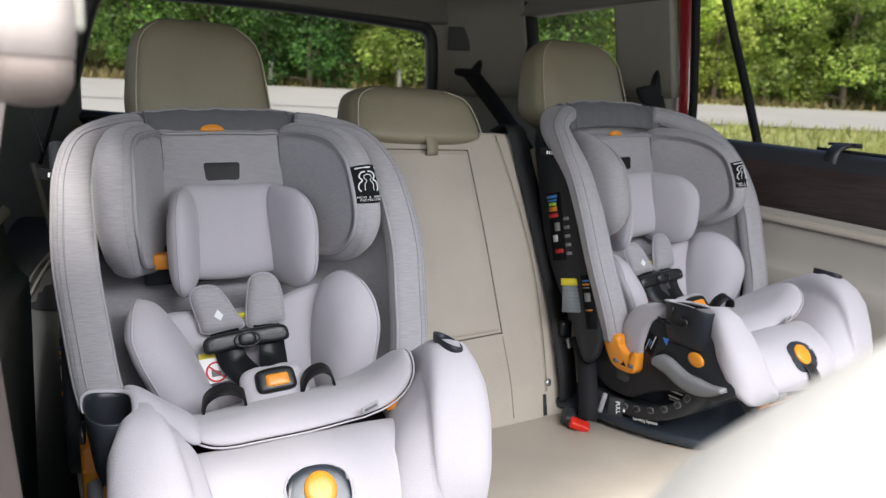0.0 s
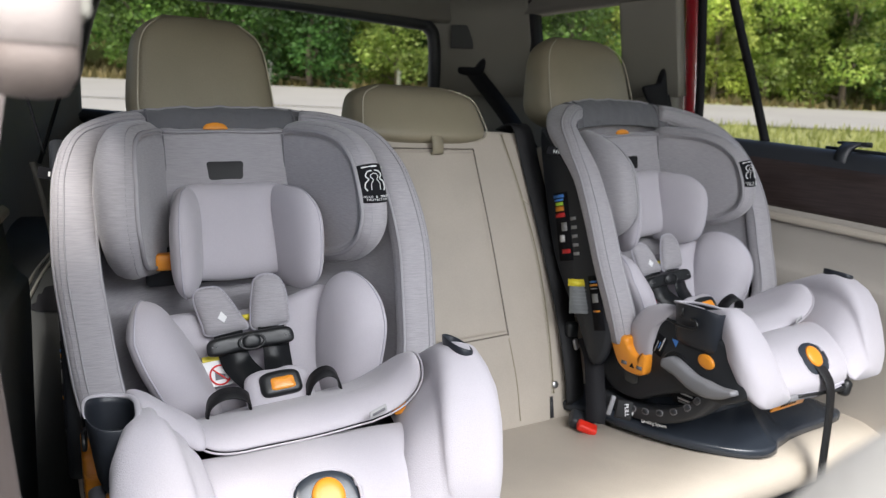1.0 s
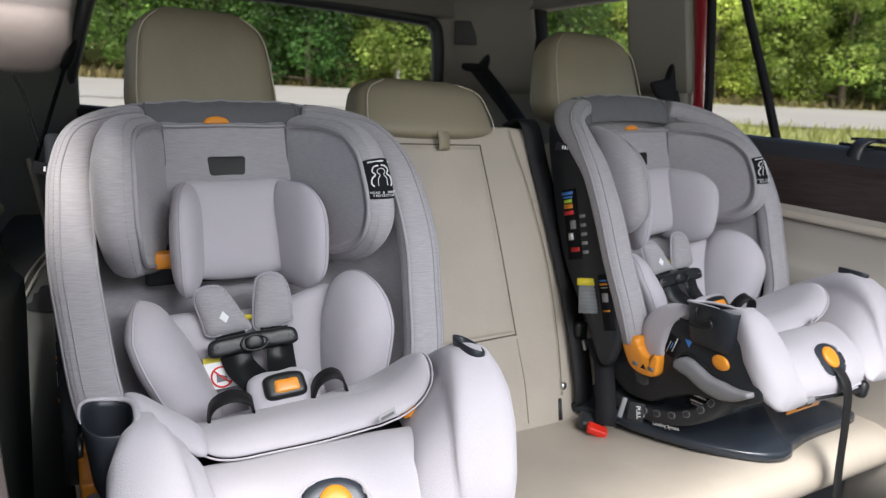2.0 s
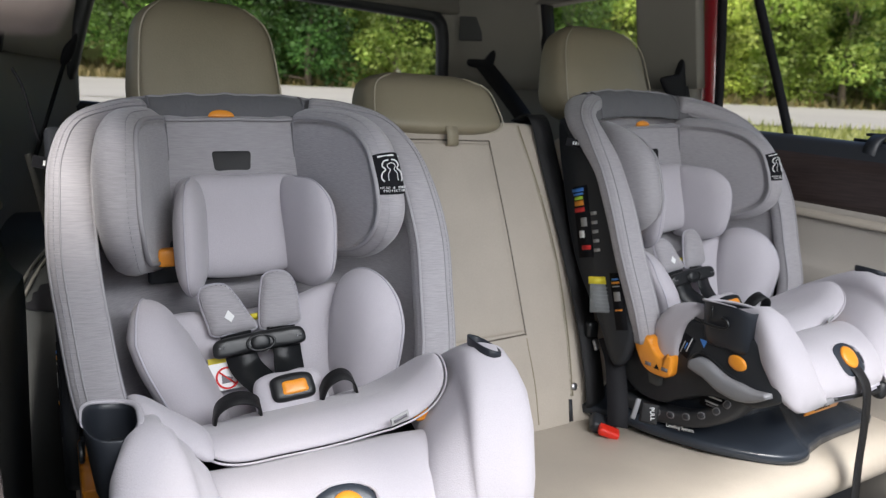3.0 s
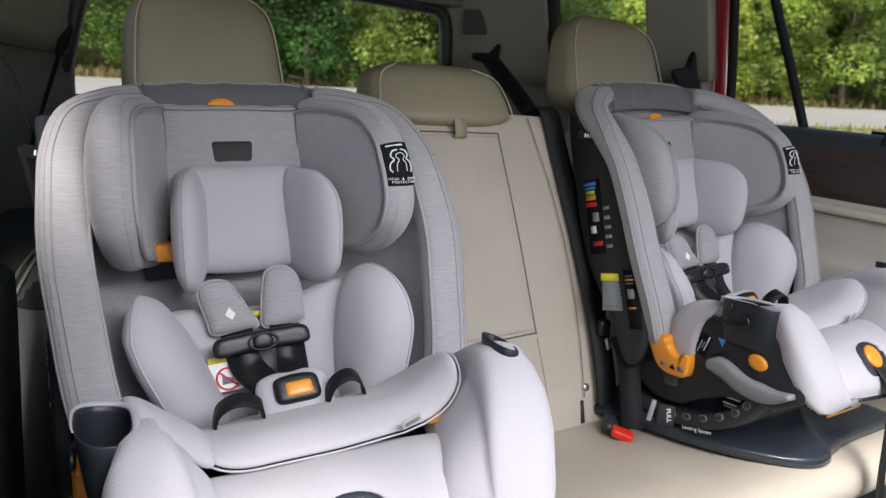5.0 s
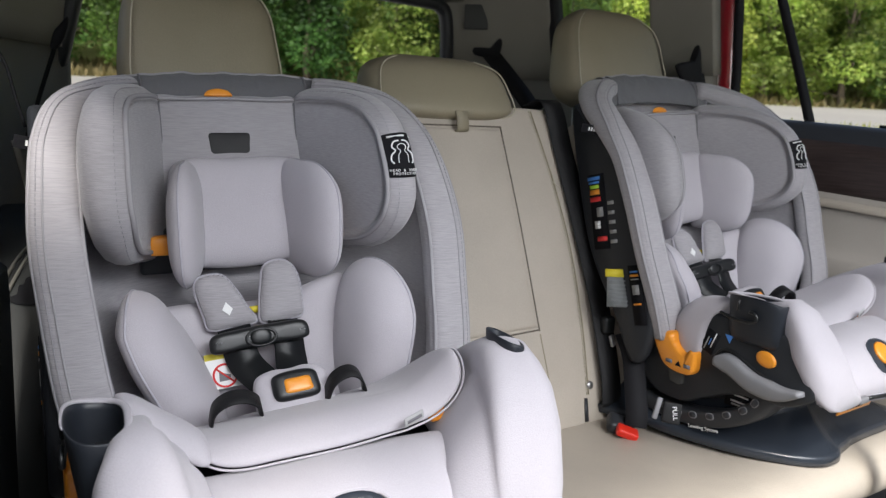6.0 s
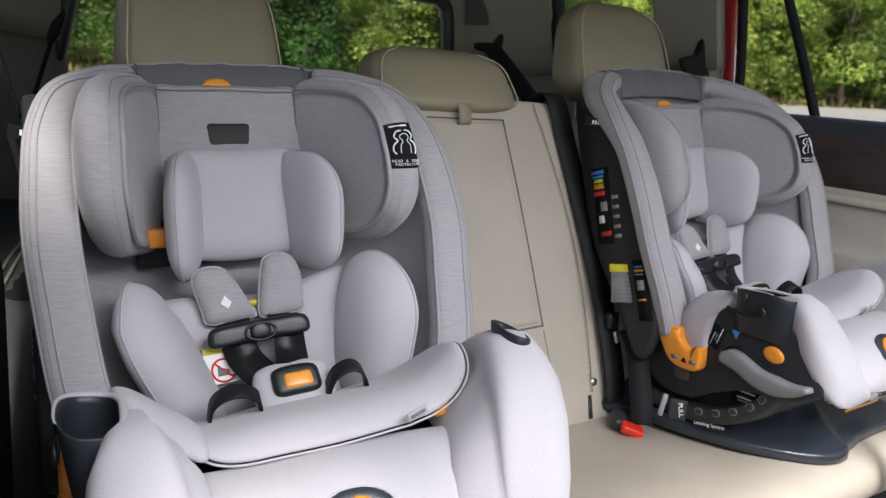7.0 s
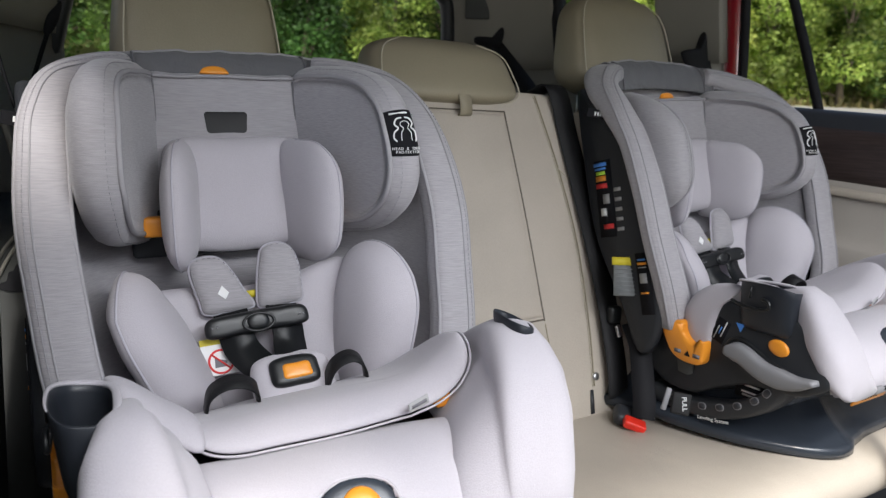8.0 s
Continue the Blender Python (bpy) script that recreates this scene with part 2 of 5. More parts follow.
def pad_line(outline, height, place, a, n=72, power=2.6, lift=0.0005):
    """A closed line on the skin of such a pad, a degrees in from its rim."""
    o = cr([(u, v, 0) for u, v in outline], n, True)
    c = sum(o, Vector()) / n
    s, h = math.cos(radians(a)) ** (2 / power), math.sin(radians(a)) * height
    h += math.copysign(lift, height)
    return [place(c.x + (q.x - c.x) * s, c.y + (q.y - c.y) * s, h) for q in o]


def stitches(line, r=0.0006, on=0.0035, off=0.0018, closed=False):
    """Short threads along a line, joined into one mesh."""
    pts = [Vector(p) for p in line] + ([Vector(line[0])] if closed else [])
    bm = bmesh.new()
    gap = 0.0
    for a, b in zip(pts, pts[1:]):
        d = (b - a).length
        if d < 1e-6:
            continue
        t = (b - a) / d
        up = Vector((0.3, 0.5, 0.8)).cross(t).normalized() * r
        wd = t.cross(up).normalized() * r
        x = gap
        while x + on < d + on * 0.5:
            p, q = a + t * x, a + t * min(x + on, d)
            v = [bm.verts.new(e + k) for e in (p, q) for k in (up, wd, -up, -wd)]
            for i in range(4):
                j = (i + 1) % 4
                bm.faces.new((v[i], v[j], v[4 + j], v[4 + i]))
            x += on + off
        gap = max(0.0, x - d)
    return bm


def plane_place(o, u, v, bend=0.0, unit=True):
    """Maps (u, v, w) to o + u U + v V + w (U x V), bowed by bend along u; unit: whether V is first made one long."""
    o, u, v = Vector(o), Vector(u).normalized(), Vector(v).normalized() if unit else Vector(v)
    w = u.cross(v).normalized()
    return lambda a, b, c: o + a * u + b * v + (c + bend * a * a) * w


def tube(path, r, closed=False, n=8):
    path = [Vector(p) for p in path]
    k = len(path)
    rings = []
    ref = Vector((0.31, 0.22, 0.92))
    for i in range(k):
        t = (path[(i + 1) % k] - path[i - 1]) if closed else (path[min(i + 1, k - 1)] - path[max(i - 1, 0)])
        t.normalize()
        if abs(t.dot(ref)) > 0.95:
            ref = Vector((0.9, -0.3, 0.2))
        a = (ref - t * ref.dot(t)).normalized()
        ref = a
        b = t.cross(a)
        rings.append([path[i] + r * (a * math.cos(q * 2 * math.pi / n) + b * math.sin(q * 2 * math.pi / n)) for q in range(n)])
    if closed:
        rings.append(rings[0])
    return loft(rings, caps=not closed)


def band(path, side, width, thick, n=40):
    """A flat strap along a path; side: the way of its width, one vector or one a point."""
    p = cr(path, n)
    s = cr(side, n) if isinstance(side[0], (tuple, list, Vector)) else [Vector(side)] * n
    rings = []
    for i in range(n):
        t = (p[min(i + 1, n - 1)] - p[max(i - 1, 0)]).normalized()
        a = (s[i] - t * s[i].dot(t)).normalized()
        b = t.cross(a)
        h, d = width / 2, thick / 2
        rings.append([p[i] + a * x + b * y for x, y in ((-h, -d * 0.4), (-h * 0.97, d), (h * 0.97, d), (h, -d * 0.4), (h * 0.97, -d), (-h * 0.97, -d))])
    return loft(rings)


def superloop(c, a, b, ra, rb, power=2.6, n=28):
    """A rounded loop about c in the plane of a and b."""
    out = []
    for i in range(n):
        t = 2 * math.pi * i / n
        x, y = math.cos(t), math.sin(t)
        out.append(c + a * ra * math.copysign(abs(x) ** (2 / power), x) + b * rb * math.copysign(abs(y) ** (2 / power), y))
    return out


def rbox(c, size, r=0.01, seg=3, rot=None):
    """A box with rounded edges."""
    bm = bmesh.new()
    bmesh.ops.create_cube(bm, size=1)
    bmesh.ops.scale(bm, vec=size, verts=bm.verts)
    if r > 0:
        bmesh.ops.bevel(bm, geom=bm.edges[:] + bm.verts[:], offset=min(r, min(size) * 0.49), segments=seg, profile=0.5, affect="EDGES")
    if rot:
        bmesh.ops.transform(bm, matrix=pose(0, 0, 0, *rot), verts=bm.verts)
    bmesh.ops.translate(bm, vec=c, verts=bm.verts)
    return bm


def prism(outline, x0, x1, bevel=0.006, axis="x", smooth=0):
    """An outline in two axes, pushed along the third, with rounded edges."""
    o = cr([(u, v, 0) for u, v in outline], smooth, True) if smooth else [Vector((u, v, 0)) for u, v in outline]
    at = {"x": lambda u, v, w: (w, u, v), "y": lambda u, v, w: (u, w, v), "z": lambda u, v, w: (u, v, w)}[axis]
    c = sum(o, Vector()) / len(o)
    rings = []
    lo, hi = min(x0, x1), max(x0, x1)
    b = min(bevel, (hi - lo) / 2.2)
    for w, inset in ((lo, b), (lo + b * 0.3, b * 0.3), (lo + b, 0), (hi - b, 0), (hi - b * 0.3, b * 0.3), (hi, b)):
        ring = []
        k = len(o)
        for i in range(k):
            t = (o[(i + 1) % k] - o[i - 1]).normalized()
            nrm = Vector((t.y, -t.x, 0))
            if nrm.dot(o[i] - c) < 0:
                nrm = -nrm
            q = o[i] - nrm * inset
            ring.append(Vector(at(q.x, q.y, w)))
        rings.append(ring)
    return loft(rings)


def sheet(rows, nu, nv, both=True):
    """A smooth open sheet through rows of control points."""
    cols = [cr(r, nu) for r in rows]
    grid = [cr([c[i] for c in cols], nv) for i in range(nu)]
    return loft(grid, caps=False, closed=False)


SET = {"m": Matrix()}  # how the pieces of a thing are moved as they are made


def mesh_object(name, bm, mat, smooth=True):
    me = bpy.data.meshes.new(name)
    bm.to_mesh(me)
    bm.free()
    if smooth:
        me.shade_smooth()
    me.materials.append(mat)
    return new(name, me)


def part(name, bm, mat, parent, label="", smooth=True, thick=0.0):
    """One mesh under a thing or a part; the bmesh is in the place's own coordinates, before SET moves it."""
    bmesh.ops.transform(bm, matrix=SET["m"], verts=bm.verts)
    o = parent
    base = Vector()
    while o:
        base += o.location
        o = o.parent
    bmesh.ops.translate(bm, vec=-base, verts=bm.verts)
    ob = mesh_object(name, bm, mat, smooth)
    ob.parent = parent
    if thick:
        so = ob.modifiers.new("thickness", "SOLIDIFY")
        so.thickness, so.offset = thick, -1
    if label:
        ob["label"] = label
    return ob


def thing(name, at, label, category, group="", kind=""):
    ob = new(name)
    ob.location = at
    ob.empty_display_size = 0.05
    return tagged(ob, label, category, group, kind)


def solid(name, bm, mat, label, category, kind="", group="", smooth=True, at=(0, 0, 0)):
    bmesh.ops.translate(bm, vec=-Vector(at), verts=bm.verts)
    ob = mesh_object(name, bm, mat, smooth)
    ob.location = at
    return tagged(ob, label, category, group, kind)


def text_part(name, words, size, m, mat, parent):
    """Raised lettering at the pose m."""
    cu = bpy.data.curves.new(name, "FONT")
    cu.body, cu.size, cu.align_x, cu.align_y, cu.extrude = words, size, "CENTER", "CENTER", 0.0002
    tmp = bpy.data.objects.new("tmp", cu)
    scene.collection.objects.link(tmp)
    me = bpy.data.meshes.new_from_object(tmp.evaluated_get(bpy.context.evaluated_depsgraph_get()))
    bpy.data.objects.remove(tmp)
    bm = bmesh.new()
    bm.from_mesh(me)
    bpy.data.meshes.remove(me)
    bmesh.ops.transform(bm, matrix=m, verts=bm.verts)
    return part(name, bm, mat, parent, smooth=False)

def rounded(corners, r, n=6, per=14):
    """A polygon with small round corners and evenly set points on its sides."""
    pts = []
    k = len(corners)
    for i in range(k):
        p, a, b = Vector((*corners[i], 0)), Vector((*corners[i - 1], 0)), Vector((*corners[(i + 1) % k], 0))
        s0, s1 = p + (a - p).normalized() * r, p + (b - p).normalized() * r
        for j in range(n + 1):
            t = j / n
            pts.append((s0 * (1 - t) ** 2 + p * 2 * t * (1 - t) + s1 * t * t)[:2])
        e = b + (p - b).normalized() * r
        for j in range(1, per):
            pts.append((s1 + (e - s1) * j / per)[:2])
    return pts


# ---- child seat ----
SEAT_BASE = Vector((0, 0.86, 0.757))


GUIDE = [(0.888, 0.934), (0.865, 0.937), (0.849, 0.937), (0.844, 0.923), (0.833, 0.912), (0.818, 0.907), (0.81, 0.915), (0.804, 0.915), (0.803, 0.892), (0.806, 0.882), (0.817, 0.876), (0.847, 0.877), (0.868, 0.892)]
HIP_LEFT = [(-0.040, 0.815, 0.950), (-0.043, 0.80, 0.971), (-0.055, 0.795, 0.983), (-0.072, 0.795, 0.985), (-0.086, 0.80, 0.975), (-0.090, 0.81, 0.952)]
HIP_RIGHT = [(0.031, 0.825, 0.948), (0.038, 0.815, 0.973), (0.054, 0.81, 0.982), (0.067, 0.81, 0.972), (0.073, 0.815, 0.944)]


def wing_place(sign, x_front, y_front, x_back, y_back):
    """Upright slab on one side: u runs from front to back, v is the height, w points inwards."""
    d = Vector((x_back - x_front, y_back - y_front, 0)).normalized()
    inn = Vector((-d.y, d.x, 0))
    if inn.x > 0:
        inn = -inn

    def f(u, v, w):
        q = Vector((x_front, y_front, 0)) + d * u + inn * w
        return Vector((sign * q.x, q.y, v))
    return f


def wing_outline(depth, z0, z1, r=0.045, droop=0.0):
    return [(0.004, (z0 + z1) / 2), (r * 0.25, z1 - r * 0.7), (r, z1 - 0.004), (depth * 0.7, z1), (depth, z1 - 0.006), (depth, (z0 + z1) / 2),
            (depth, z0 + droop + 0.006), (depth * 0.7, z0 + droop * 0.6), (r * 1.1, z0 + 0.003), (r * 0.3, z0 + r * 0.6)]


def rigid(x, y, z, rx, ry, rz):
    """A turn about the middle of the child seat, then a move."""
    return Matrix.Translation((x, y + 0.88, z + 0.95)) @ pose(0, 0, 0, rx, ry, rz) @ Matrix.Translation((0, -0.88, -0.95))


def rolled(m, y, z, degrees):
    return m @ pose(0, y, z, 0, degrees) @ Matrix.Translation((0, -y, -z))


def puff(outline, steps, place, n=72, cap=0.0):
    """A cushion over an outline (u, v): steps give how far each ring lies outside the outline and how deep; cap: how far its face swells."""
    o = cr([(u, v, 0) for u, v in outline], n, True)
    c = sum(o, Vector()) / n
    nrm = []
    for i in range(n):
        t = (o[(i + 1) % n] - o[i - 1]).normalized()
        k = Vector((t.y, -t.x, 0))
        nrm.append(k if k.dot(o[i] - c) > 0 else -k)
    rings = [[place(c.x + (q.x - c.x) * f, c.y + (q.y - c.y) * f, -cap * (1 - f * f)) for q in o] for f in (0.04, 0.3, 0.6, 0.85, 0.95)]
    for off, w in steps:
        rings.append([place(q.x + k.x * off, q.y + k.y * off, w) for q, k in zip(o, nrm)])
    last = steps[-1]
    for f in (0.85, 0.5, 0.05):
        rings.append([place(c.x + (q.x + k.x * last[0] - c.x) * f, c.y + (q.y + k.y * last[0] - c.y) * f, last[1] + 0.002 * (1 - f)) for q, k in zip(o, nrm)])
    return loft(rings)


SKEW = Matrix(((1, 0.04, 0, -0.0322), (-0.10, 1, 0, 0), (0, 0, 1, 0), (0, 0, 0, 1)))


def child_seat(up, low, foot, rise, lean):
    """up, low, foot: the poses of its upper part, its bowl and its base; rise: how far the top edge stands up, its slope and bow; lean: degrees by which the headrest leans."""
    turn = foot @ SKEW
    side_m = low @ SKEW @ Matrix.Translation((0, -0.020, -0.008))
    upper = up @ SKEW
    head_m = rolled(upper, 1.0, 1.18, lean) @ Matrix.Translation((-0.005, -0.015, 0.0))
    low_m = rolled(upper, 0.8, 0.98, -5)
    arm_m = rolled(low @ SKEW @ Matrix(((1, 0.06, 0, -0.048), (0, 1, 0, 0), (0, 0, 1, 0), (0, 0, 0, 1))), 0.75, 0.98, -2)

    def risen(p):
        k = max(0.0, min(1.0, (p[2] - 1.02) / 0.2))
        return Vector(p) + Vector((0, 0, k * k * (3 - 2 * k) * (rise[0] + rise[1] * p[0] + rise[2] * p[0] ** 2)))
    SET["m"] = turn
    seat = thing("child_car_seat", turn @ SEAT_BASE, "pale grey padded child seat with charcoal shell and orange details", "child seat", "child seats on the rear bench")

    # base that stands on the bench
    half = [(0.0, 0.666), (0.022, 0.660), (0.05, 0.647), (0.09, 0.651), (0.13, 0.680), (0.172, 0.748), (0.199, 0.83), (0.205, 0.89), (0.205, 0.99)]
    right = [(0.035, 0.673), (0.09, 0.678), (0.15, 0.680), (0.205, 0.686), (0.226, 0.71), (0.230, 0.80), (0.230, 0.89), (0.225, 0.99)]
    outl = [(0.012, 0.668)] + right + [(-x, y) for x, y in reversed(half[1:])]

    def foot(scale, z, back):
        pts = cr([(x * scale, 0.83 + (y - 0.83) * (scale if y < 0.83 else 1) - (0 if y < 0.9 else back), z) for x, y in outl], 60, True)
        return pts
    rings = [foot(0.975, 0.757, 0), foot(1.0, 0.759, 0), foot(1.0, 0.770, 0), foot(0.99, 0.7735, 0), foot(0.97, 0.775, 0), foot(0.90, 0.779, 0), foot(0.82, 0.788, 0), foot(0.72, 0.803, 0), foot(0.62, 0.824, 0), foot(0.52, 0.848, 0), foot(0.42, 0.868, 0)]
    base = part("base", loft(rings), M_BASE, seat, "glossy slate-black plastic base")
    arc = [(0.90, 0.806), (0.859, 0.803), (0.809, 0.806), (0.751, 0.823), (0.701, 0.856), (0.676, 0.895)]
    SET["m"] = low @ SKEW @ Matrix.Translation((0, -0.010, -0.012))
    for sgn in (-1, 1):
        rail = [Vector((sgn * 0.175, y, z)) for y, z in arc]
        ps = cr(rail, 30)
        rr = []
        for i, p in enumerate(ps):
            t = (ps[min(i + 1, 29)] - ps[max(i - 1, 0)]).normalized()
            rr.append(superloop(p, Vector((1, 0, 0)), t.cross(Vector((1, 0, 0))), 0.022, 0.014, 4))
        rail_ob = part("recline_rail", loft(rr), M_DARK, seat, "curved recline rail with oval detents")
        for k in range(7):
            i = 7 + k * 3
            t = (ps[i + 1] - ps[i - 1]).normalized()
            nrm = t.cross(Vector((1, 0, 0)))
            nrm = nrm if nrm.z > 0 else -nrm
            a = superloop(ps[i] + Vector((sgn * 0.0222, 0, 0)) + nrm * 0.006, t, nrm, 0.0065, 0.005)
            b = superloop(ps[i] + Vector((sgn * 0.0235, 0, 0)) + nrm * 0.006, t, nrm, 0.0055, 0.004)
            part("detent", loft([a, b]), M_SILL, rail_ob)
            part("detent_edge", tube(a, 0.0009, True, 6), M_GREYPLASTIC, rail_ob)
        if sgn < 0:
            m = Matrix.Translation(ps[14] + Vector((-0.0232, -0.01, -0.011))) @ Matrix(((0, 0, -1), (-1, 0, 0), (0, 1, 0))).to_4x4() @ pose(0, 0, 0, 0, 0, 11)
            text_part("lettering", "Leveling System", 0.0085, m, M_WHITE, rail_ob)
            part("printed_bar", rbox(ps[14] + Vector((-0.0232, 0.050, -0.010)), (0.0006, 0.028, 0.006), 0, rot=(4, 0, 0)), M_WHITE, rail_ob)

    SET["m"] = side_m
    # lower shell, one solid bowl between two shaped sides
    side = [(0.895, 0.945), (0.935, 0.905), (0.925, 0.86), (0.885, 0.826), (0.83, 0.824), (0.79, 0.845), (0.745, 0.866), (0.70, 0.872), (0.665, 0.876), (0.645, 0.885), (0.628, 0.898), (0.622, 0.912), (0.630, 0.935),
            (0.648, 0.957), (0.672, 0.978), (0.71, 0.985), (0.78, 0.985), (0.81, 0.975), (0.835, 0.93)]
    for sgn, wide in ((-1, 0.198), (1, 0.172)):
        part("lower_side", prism(side, sgn * (wide - 0.022), sgn * wide, 0.007, smooth=70), M_PLASTIC, seat, "charcoal plastic lower side")
    part("lower_shell", prism([(0.895, 0.925), (0.935, 0.905), (0.925, 0.86), (0.885, 0.826), (0.83, 0.824), (0.79, 0.84), (0.72, 0.86), (0.69, 0.87), (0.672, 0.885), (0.685, 0.92), (0.71, 0.935), (0.80, 0.935)], -0.178, 0.162, 0.01), M_PLASTIC, seat, "charcoal plastic lower shell")
    part("hub", prism([(0.90, 0.90), (0.92, 0.82), (0.86, 0.79), (0.76, 0.80), (0.69, 0.85), (0.66, 0.90)], -0.165, 0.165, 0.02), M_BASE, seat, "black centre block")
    for sgn in (-1, 1):
        SET["m"] = side_m
        panel = [(1.094, 1.268), (1.062, 1.252), (1.012, 1.220), (0.964, 1.164), (0.931, 1.106), (0.900, 1.026), (0.880, 0.94), (0.893, 0.88), (0.92, 0.872), (0.961, 0.94), (1.018, 1.02), (1.05, 1.084), (1.082, 1.176), (1.098, 1.24)]
        panel = [(y, risen((sgn * 0.2, y, z)).z) for y, z in panel]
        part("side_panel", prism(panel, sgn * 0.205, sgn * 0.228, 0.008, smooth=60), M_PLASTIC, seat, "charcoal plastic side panel")
        og = part("belt_guide", prism(GUIDE, sgn * 0.19, sgn * 0.215, 0.004, smooth=64), M_ORANGE, seat, "orange belt guide")
        bm = bmesh.new()
        vs = [bm.verts.new((sgn * 0.2156, y, z)) for y, z in ((0.836, 0.887), (0.824, 0.887), (0.830, 0.896))]
        bm.faces.new(vs)
        part("warning_triangle", bm, M_LABEL, og)
        for yy in (0.848, 0.814):
            part("printed_bar", rbox((sgn * 0.2154, yy, 0.891), (0.0006, 0.012, 0.006), 0), M_SEAM, og)
        part("window_tab", prism([(0.860, 0.890), (0.829, 0.886), (0.829, 0.856), (0.836, 0.852), (0.853, 0.854)], sgn * 0.19, sgn * 0.2035, 0.002), M_TRIM_DARK, seat, "clear grey tab")
        if sgn > 0:
            continue
        # recline lever, curved and pale at its edge
        top = [Vector((sgn * 0.203, y, z)) for y, z in ((0.772, 0.914), (0.747, 0.914), (0.710, 0.899), (0.668, 0.897), (0.636, 0.907))]
        ps = cr(top, 26)
        rr = []
        for i, p in enumerate(ps):
            t = (ps[min(i + 1, 25)] - ps[max(i - 1, 0)]).normalized()
            h = 0.0145 * (1 - 0.75 * max(0, (i - 16) / 9)) * min(1, 0.55 + i * 0.12)
            rr.append(superloop(p, Vector((1, 0, 0)), t.cross(Vector((1, 0, 0))), 0.011, h, 3))
        part("recline_lever", loft(rr), M_GREYPLASTIC, seat, "mid-grey curved recline lever")
        c = Vector((sgn * 0.1985, 0.697, 0.938))
        part("side_button", loft([superloop(c + Vector((sgn * d, 0, 0)), Vector((0, 1, 0.25)).normalized(), Vector((0, -0.25, 1)).normalized(), r * 1.35, r, 2) for d, r in ((-0.003, 0.0115), (0.002, 0.0115), (0.0036, 0.0095), (0.004, 0.004))]), M_ORANGE, seat, "oval orange button")
        st = part("sticker", rbox((sgn * 0.1988, 0.790, 0.938), (0.0008, 0.022, 0.036), 0, rot=(20, 0, 0)), M_LABEL, seat, "dark sticker with pale print")
        for k, mm in enumerate((M_GREYP, M_BLUE, M_WHITE)):
            part("printed_bar", rbox((sgn * 0.1995, 0.796 - k * 0.006, 0.938 + (k - 1) * 0.003), (0.0006, 0.0016, (0.022, 0.012, 0.026)[k]), 0, rot=(20, 0, 0)), mm, st)
        bm = bmesh.new()
        bm.faces.new([bm.verts.new((sgn * 0.1996, y, z)) for y, z in ((0.766, 0.957), (0.752, 0.957), (0.757, 0.944))])
        part("printed_triangle", bm, M_BLUE, st)
        st = part("sticker", rbox((sgn * 0.1785, 0.737, 0.860), (0.003, 0.060, 0.036), 0), M_LABEL, seat, "dark sticker with white print")
        for k in range(2):
            part("printed_bar", rbox((sgn * 0.1802, 0.750 - k * 0.005, 0.873 - k * 0.006), (0.0006, 0.026 - 0.008 * k, 0.004), 0), M_BLUE, st)
        for k in range(3):
            part("printed_bar", rbox((sgn * 0.1802, (0.740, 0.735, 0.733)[k], (0.862, 0.852, 0.847)[k]), (0.0006, (0.024, 0.044, 0.044)[k], 0.0028), 0), M_GREYP if k > 1 else M_WHITE, st)
        part("recess_edge", tube(cr([(sgn * 0.1982, y, z) for y, z in ((0.779, 0.917), (0.769, 0.930), (0.753, 0.934), (0.732, 0.926), (0.705, 0.914), (0.683, 0.908))], 30), 0.0028), M_GLOSS, seat, "glossy edge of the lever's recess")

    SET["m"] = side_m
    # stickers on the side panel
    st = part("sticker", rbox((-0.2286, 0.912, 0.985), (0.001, 0.026, 0.10), 0, rot=(-16, 0, 0)), M_LABEL, seat, "tall black sticker with small print")
    for z, w, h, mm in ((1.022, 0.016, 0.003, M_BLUE), (1.016, 0.018, 0.004, M_ORANGE), (1.010, 0.016, 0.002, M_GREYP), (0.97, 0.016, 0.003, M_ORANGE), (0.993, 0.014, 0.016, M_GREYP)):
        part("printed_bar", rbox((-0.2293, 0.915 + (z - 0.99) * 0.29, z), (0.0008, w, h), 0, rot=(-16, 0, 0)), mm, st)
    st = part("sticker", rbox((-0.2286, 1.012, 1.110), (0.001, 0.035, 0.13), 0, rot=(-14, 0, 0)), M_LABEL, seat, "black sticker with coloured bands")
    for k, (z, mm, h, w) in enumerate(((1.19, M_BLUE, 0.006, 0.028), (1.183, M_BLUE, 0.004, 0.024), (1.176, M_LIME, 0.006, 0.02), (1.167, M_ORANGE, 0.009, 0.022), (1.155, M_REDP, 0.008, 0.024), (1.135, M_GREYP, 0.016, 0.014), (1.112, M_WHITE, 0.013, 0.012), (1.09, M_REDP, 0.008, 0.022))):
        part("printed_bar", rbox((-0.2294, 1.017 + (z - 1.135) * 0.25 - (0.008 if k > 3 and k % 2 else 0), z - 0.025), (0.0008, w, h), 0, rot=(-14, 0, 0)), mm, st)
    for k in range(5):
        part("printed_bar", rbox((-0.2290, 0.972 + k * 0.004, 1.065 + k * 0.016), (0.0008, 0.014, 0.006), 0, rot=(-14, 0, 0)), M_GREYP, st)

    SET["m"] = upper
    # padded rim: one roll from side to side over the top
    halfp = [(0.180, 0.860, 0.925), (0.194, 0.870, 0.985), (0.203, 0.900, 1.06), (0.208, 0.926, 1.12), (0.207, 0.966, 1.180), (0.203, 1.008, 1.222), (0.188, 1.058, 1.254), (0.154, 1.096, 1.271), (0.115, 1.122, 1.278), (0.06, 1.138, 1.277), (0, 1.143, 1.278)]
